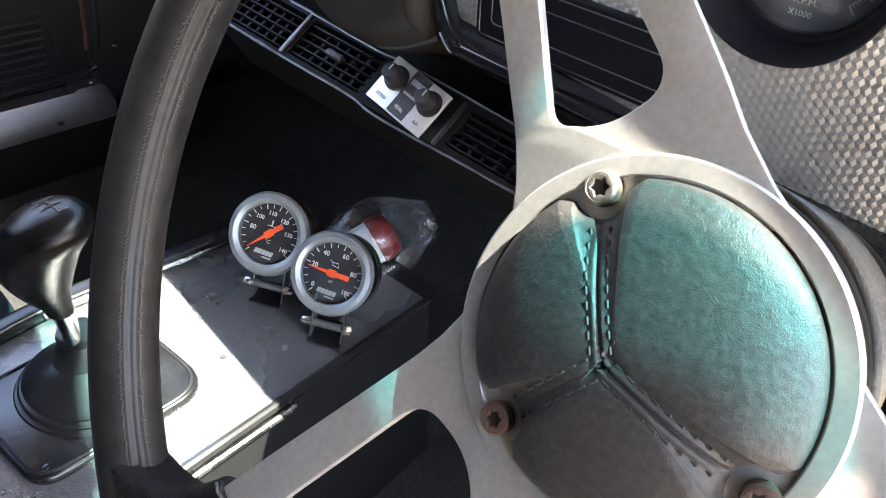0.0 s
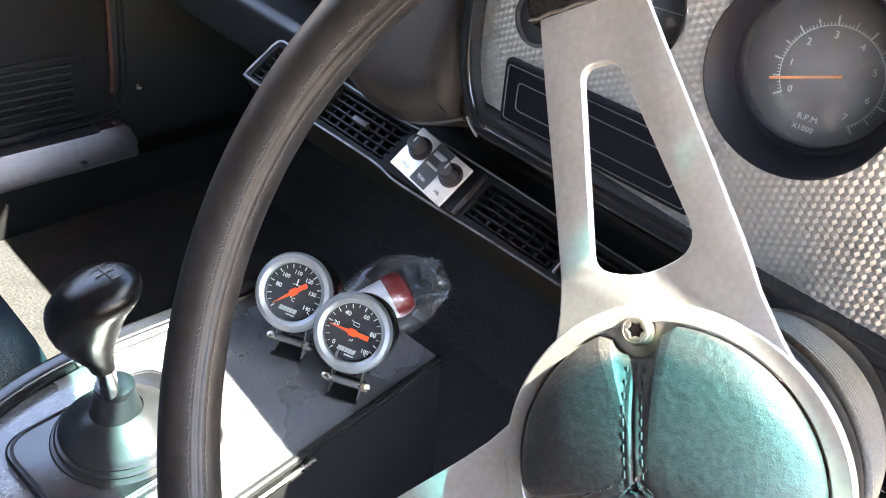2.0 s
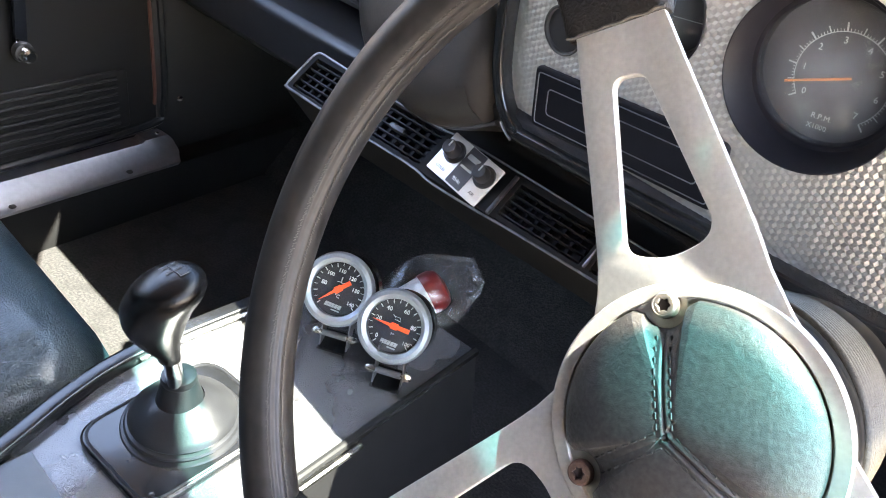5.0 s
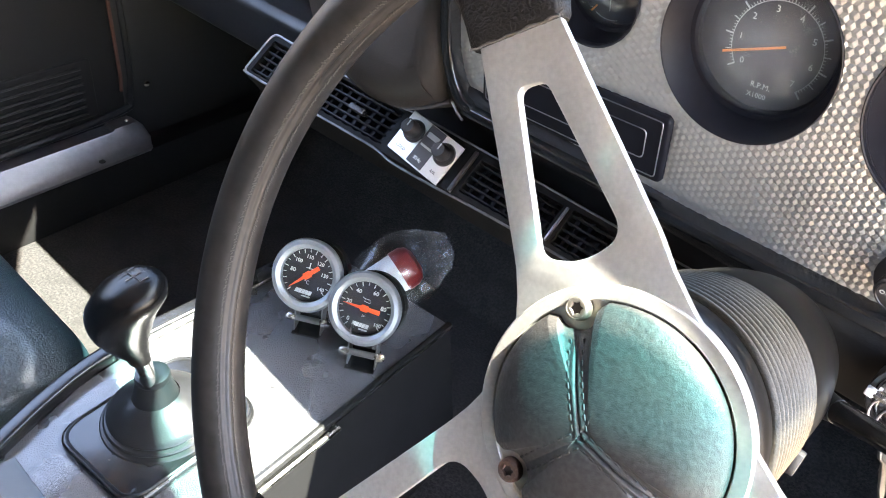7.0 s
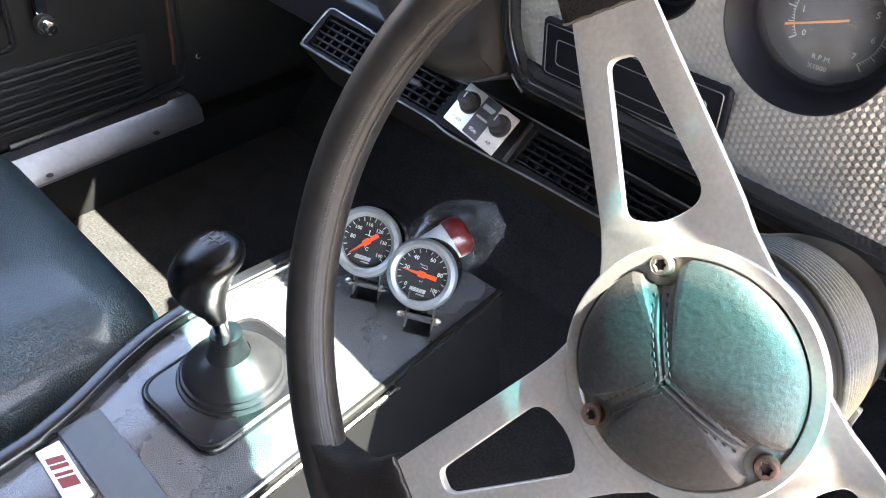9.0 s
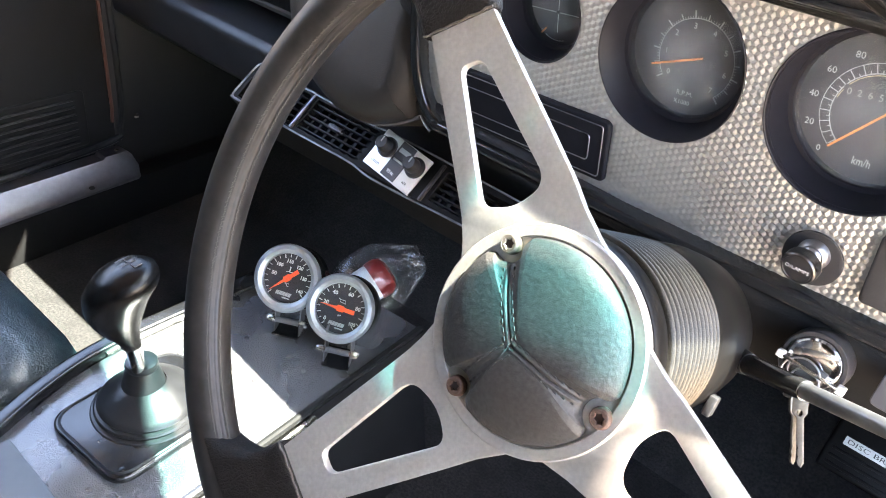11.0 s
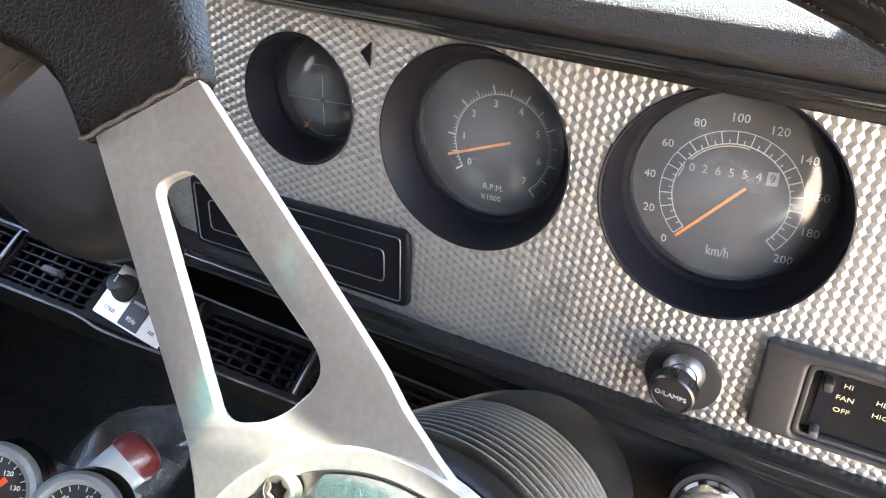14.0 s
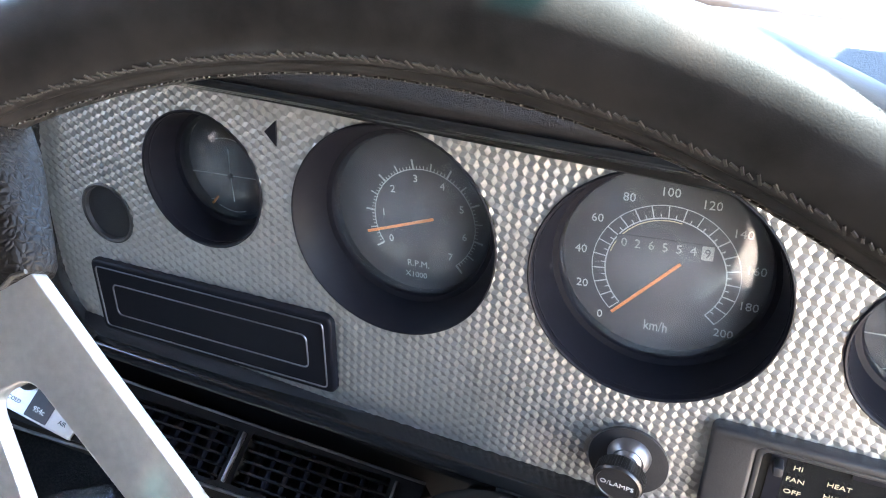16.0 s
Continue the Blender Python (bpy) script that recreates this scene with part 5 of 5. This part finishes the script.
part("shift_pattern", tube([(-0.008, 0.006, 0.0034), (-0.008, -0.006, 0.0034)], 0.0004, 6, m=capm), M_GREYPANEL, knob)
part("shift_pattern", tube([(0.0, 0.006, 0.0034), (0.0, -0.006, 0.0034)], 0.0004, 6, m=capm), M_GREYPANEL, knob)
part("shift_pattern", tube([(0.008, 0.006, 0.0034), (0.008, 0.0, 0.0034), (-0.008, 0.0, 0.0034)], 0.0004, 6, m=capm), M_GREYPANEL, knob)
part("boot_collar", lathe([(0.0, 0.060), (0.0100, 0.060), (0.0128, 0.0588), (0.0136, 0.055), (0.0126, 0.0525), (0.0142, 0.048), (0.0205, 0.024), (0.0225, 0.020), (0, 0.018)], 40, pose(-0.001, 0.002, 0.0)), M_RUBBER, lever)
boot = part("boot", lathe([(0.016, 0.0360), (0.0225, 0.0330), (0.030, 0.0270), (0.0370, 0.0215), (0.0400, 0.0190), (0.0412, 0.0170), (0.0400, 0.0148), (0.0428, 0.0140), (0.0442, 0.0122), (0.0428, 0.0100), (0.0462, 0.0092), (0.0478, 0.0072), (0.0462, 0.005)], 72, pose(0.0, 0.004, 0.0)), M_RUBBER, lever, "stepped black rubber gaiter")
FLANGE = rounded([(-0.046, -0.064), (0.054, -0.064), (0.056, 0.064), (-0.050, 0.064)], [0.024, 0.020, 0.028, 0.028], 9)
link("boot_flange", plate([FLANGE], 0.008, 0.003, 0.008), M_FLANGE, boot, "flat glossy rubber flange")
part("flange_lip", tube([(x * 0.93, y * 0.94, 0.0078) for x, y in FLANGE], 0.0013, 8, True), M_RUBBER, boot, "raised lip round the flange")
part("rivet", lathe([(0, 0.0016), (0.002, 0.0012), (0.0026, 0)], 14, pose(0.044, -0.052, 0.008)), M_GLOSS, boot)

# ---- loose gauges on the console ----
def pod_gauge(name, at, label, numbers, unit_text, sweep_deg, needle_deg, tail, group, bolt_at):
    m = frame_of(at, (0.90, 0.40, -0.02), (0.36, -0.76, 0.54))
    g = thing(name, m, label, "gauge", group)
    R = 0.0335
    part("bezel", lathe([(R - 0.0035, -0.004), (R, -0.002), (R + 0.0004, 0.002), (R - 0.0015, 0.0055), (R - 0.0050, 0.0065), (R - 0.0085, 0.0045), (R - 0.0092, 0.001), (R - 0.0092, -0.003)], 64, closed=True), M_BEZEL, g, "satin silver bezel ring")
    part("housing", lathe([(R - 0.003, -0.004), (R - 0.0025, -0.010), (R - 0.0025, -0.034), (R - 0.006, -0.037), (0, -0.037)], 56), M_GLOSS, g, "black cylindrical housing")
    part("clamp_band", lathe([(R - 0.0018, -0.018), (R - 0.0012, -0.018), (R - 0.0012, -0.030), (R - 0.0018, -0.030)], 56, closed=True), M_GLOSS, g)
    part("dial_face", lathe([(0, 0.0), (R - 0.009, 0.0), (R - 0.009, -0.001), (0, -0.001)], 56), M_DIAL, g)
    gl = part("glass", lathe([(0, 0.0042), (R - 0.009, 0.0036), (R - 0.009, 0.0030), (0, 0.0036)], 48), M_POD_GLASS, g)
    gl.visible_shadow = False
    n = sweep_deg[2]
    angs = [sweep_deg[0] + (sweep_deg[1] - sweep_deg[0]) * i / n for i in range(n + 1)]
    ticks(g, angs, 0.0208, 0.0236, 0.0003, 0.0005, M_WHITE)
    ticks(g, angs[::2], 0.0200, 0.0236, 0.0003, 0.0008, M_WHITE)
    for word, a, r in numbers:
        writing(word, 0.0054 if len(word) < 3 else 0.0048, polar(r, a), 0.0003, 0, 0.0002, g, M_WHITE, "number", 0.0, 0.00012)
    writing(unit_text, 0.0048 if len(unit_text) < 3 else 0.003, (0.0005, -0.0065), 0.0003, 0, 0.0002, g, M_WHITE, "writing")
    for x, w in ((-0.0085, 0.0034), (-0.0048, 0.0026), (-0.0018, 0.0026), (0.0012, 0.0026), (0.0042, 0.0030)):
        link("maker_mark", plate([[(x, -0.0175), (x + w, -0.0175), (x + w + 0.0009, -0.0137), (x + 0.0009, -0.0137)]], 0.0004, 0, 0.0004), M_GREY_PRINT, g, "small white slanting block")
    link("maker_mark", plate([[(-0.001, -0.0200), (0.0070, -0.0200), (0.0074, -0.0188), (-0.0007, -0.0188)]], 0.0004, 0, 0.0004), M_GREY_PRINT, g)
    if unit_text == "°C":
        icon = part("symbol", tube([(0.0, 0.0060, 0.0004), (0.0, 0.0115, 0.0004)], 0.0005, 6), M_WHITE, g, "printed thermometer sign")
        part("wave", tube([(-0.0035, 0.0062, 0.0004), (-0.0012, 0.0066, 0.0004), (0.0012, 0.0062, 0.0004), (0.0035, 0.0066, 0.0004)], 0.0003, 6), M_WHITE, icon)
    else:
        icon = part("symbol", tube([(-0.002, 0.0060, 0.0004), (0.0035, 0.0055, 0.0004), (0.0025, 0.0085, 0.0004), (-0.002, 0.0085, 0.0004)], 0.0003, 6, True), M_WHITE, g)
        part("spout", tube([(-0.002, 0.0080, 0.0004), (-0.0045, 0.0095, 0.0004)], 0.0003, 6), M_WHITE, icon)
    b = bmesh.new()
    x, y = polar(1, needle_deg)
    s = Vector((-y, x, 0))
    w = Vector((x, y, 0))
    outline = [w * 0.0205 + s * 0.0002, w * 0.004 + s * 0.0014, w * 0.003 + s * 0.0030, -w * 0.003 + s * 0.0030, -w * 0.004 + s * 0.0018, -w * tail + s * 0.0021]
    outline = outline + [Vector((q.dot(w) * w.x - q.dot(s) * s.x, q.dot(w) * w.y - q.dot(s) * s.y, 0)) for q in outline[::-1]]
    lowv, hiv = [b.verts.new((q.x, q.y, 0.0014)) for q in outline], [b.verts.new((q.x, q.y, 0.0022)) for q in outline]
    b.faces.new(hiv)
    for i in range(len(outline)):
        j = (i + 1) % len(outline)
        b.faces.new((lowv[i], lowv[j], hiv[j], hiv[i]))
    part("needle", b, M_NEEDLE_RED, g, "bright red-orange pointer", 0)
    # U-shaped bracket on the console with a through bolt under the case
    inv = m.inverted()
    side, ahead, up = Vector((0.86, 0.51, 0)), Vector((-0.51, 0.86, 0)), Vector((0, 0, 1))
    mid_ = Vector(bolt_at)
    foot = Vector((mid_.x, mid_.y, CONSOLE_Z)) + ahead * 0.004
    br = part("bracket", sweep([(-0.0135, 0.0), (0.0135, 0.0), (0.0135, 0.0014), (-0.0135, 0.0014)], [inv @ (foot + ahead * k + up * (0.0004 + 14.0 * k * k)) for k in (-0.012, -0.006, 0.0, 0.008, 0.016)], up=inv.to_3x3() @ up), M_GLOSS, g, "bent black steel bracket")
    for sg in (-1, 1):
        p0, p1 = foot + side * 0.0128 * sg, mid_ + side * 0.0128 * sg + up * 0.022 + ahead * 0.012
        part("bracket_arm", sweep([(-0.007, -0.0006), (0.007, -0.0006), (0.007, 0.0006), (-0.007, 0.0006)], [inv @ p0, inv @ p1], up=inv.to_3x3() @ side), M_DULL, br)
    part("bolt", tube([inv @ (mid_ - side * 0.018), inv @ (mid_ + side * 0.018)], 0.0021, 12), M_STEEL, g, "bright through bolt")
    part("sleeve", tube([inv @ (mid_ - side * 0.0115), inv @ (mid_ + side * 0.0115)], 0.0030, 14), M_DULL, g)
    for sg in (-1, 1):
        part("nut", lathe([(0, 0.0075), (0.0022, 0.0070), (0.0036, 0.005), (0.0040, 0.001), (0.0040, 0), (0, 0)], 6 if sg > 0 else 16, inv @ frame_of(mid_ + side * 0.014 * sg, (0, 0, 1), side * sg)), M_STEEL, g, "domed nut")
    return g


pod_gauge("water_temperature_gauge", (-0.3475, 0.1630, 0.383), "silver-rimmed black temperature gauge on a bracket", [("80", 175, 0.0150), ("100", 137, 0.0160), ("110", 98, 0.0165), ("120", 55, 0.0158), ("130", 14, 0.0158), ("140", -32, 0.0175)], "°C", (230, -35, 18), 226, 0.013, "loose console gauges", (-0.340, 0.157, 0.337))
pod_gauge("oil_pressure_gauge", (-0.2895, 0.1800, 0.3725), "silver-rimmed black oil pressure gauge on a bracket", [("0", 226, 0.0182), ("20", 172, 0.0160), ("40", 125, 0.0165), ("60", 68, 0.0168), ("80", 14, 0.0170), ("100", -38, 0.0188)], "psi", (233, -42, 18), 179, 0.0145, "loose console gauges", (-0.2745, 0.1645, 0.337))

# ---- bagged bulb holder in the footwell ----
BAG = frame_of((-0.344, 0.283, 0.325), (0.85, -0.45, 0.0), (0.30, 0.80, 0.45))  # z along the part's axis
bag = thing("bagged_part", BAG, "red and white plastic part in a clear crinkled bag", "plastic bag")
part("white_cap", lathe([(0, -0.050), (0.0195, -0.050), (0.0205, -0.046), (0.0210, 0.0), (0, 0.0)], 40), M_LABEL, bag, "white plastic tub")
part("red_body", lathe([(0, 0.0), (0.0222, 0.0), (0.0226, 0.004), (0.0222, 0.012), (0.019, 0.0185), (0.012, 0.022), (0, 0.023)], 40), M_RED, bag, "red plastic lid")
b = bmesh.new()
bmesh.ops.create_icosphere(b, subdivisions=5, radius=1.0)
for v in b.verts:
    p = v.co.copy()
    flat = max(0.0, p.z)  # the bag narrows to a flat crinkled end
    q = Vector((p.x * 0.044 * (1 + 0.12 * flat), p.y * 0.037 * (1 - 0.55 * flat), p.z * (0.062 if p.z < 0 else 0.060)))
    fold = abs(noise.noise(Vector((p.x * 4.5, p.y * 4.5, p.z * 2.2)) + Vector((3, 1, 2))))
    k = 0.005 * noise.noise(p * 2.0) + (0.004 + 0.012 * flat) * (0.25 - fold) + 0.0025 * flat * noise.noise(p * 9.0)
    v.co = q + p * k
bag_film = part("film", b, M_BAG, bag, "crinkled clear plastic film", 45)
bag_film.visible_shadow = False

# ---- passenger seat ----
seat = thing("passenger_seat", pose(-0.66, -0.26, 0.10), "blue-black vinyl bucket seat, shiny and creased", "seat")
b = box((0.46, 0.56, 0.20), (0, 0, 0.12), 0.085, 8)
for v in b.verts:
    v.co.z += 0.02 * noise.noise(v.co * 5) + 0.015 * (1 - (v.co.x / 0.23) ** 2)
part("cushion", b, M_SEAT, seat, "", 60)
part("backrest", box((0.46, 0.16, 0.62), (0, -0.33, 0.42), 0.06, 6, m=pose(0, 0, 0, 12, 0, 0)), M_SEAT, seat, "", 60)
part("seam", tube(smooth_path([(-0.16, 0.27, 0.10), (-0.16, 0.24, 0.19), (-0.15, 0.1, 0.238), (-0.15, -0.2, 0.238)], 6), 0.003, 8), M_SEAT, seat)

# ---- outside, beyond the windscreen ----
structure("backdrop_wall", box((30, 0.3, 3.2), (0, 9.0, 1.1)), M_WALL, "orange brick wall beyond the car", "wall")
# unseen wall, added to dim the light through the left window
structure("unseen_wall_left", box((0.3, 30, 2.4), (-4.2, 0, 0.7)), M_BLOCK_WALL, "dark wall out of view, added to cut light from the left", "wall")
bonnet = structure("bonnet", box((1.6, 1.4, 0.06), (-0.36, 1.63, 0.757), 0.03, 3), M_PAINT, "car bonnet ahead of the windscreen", "car body")
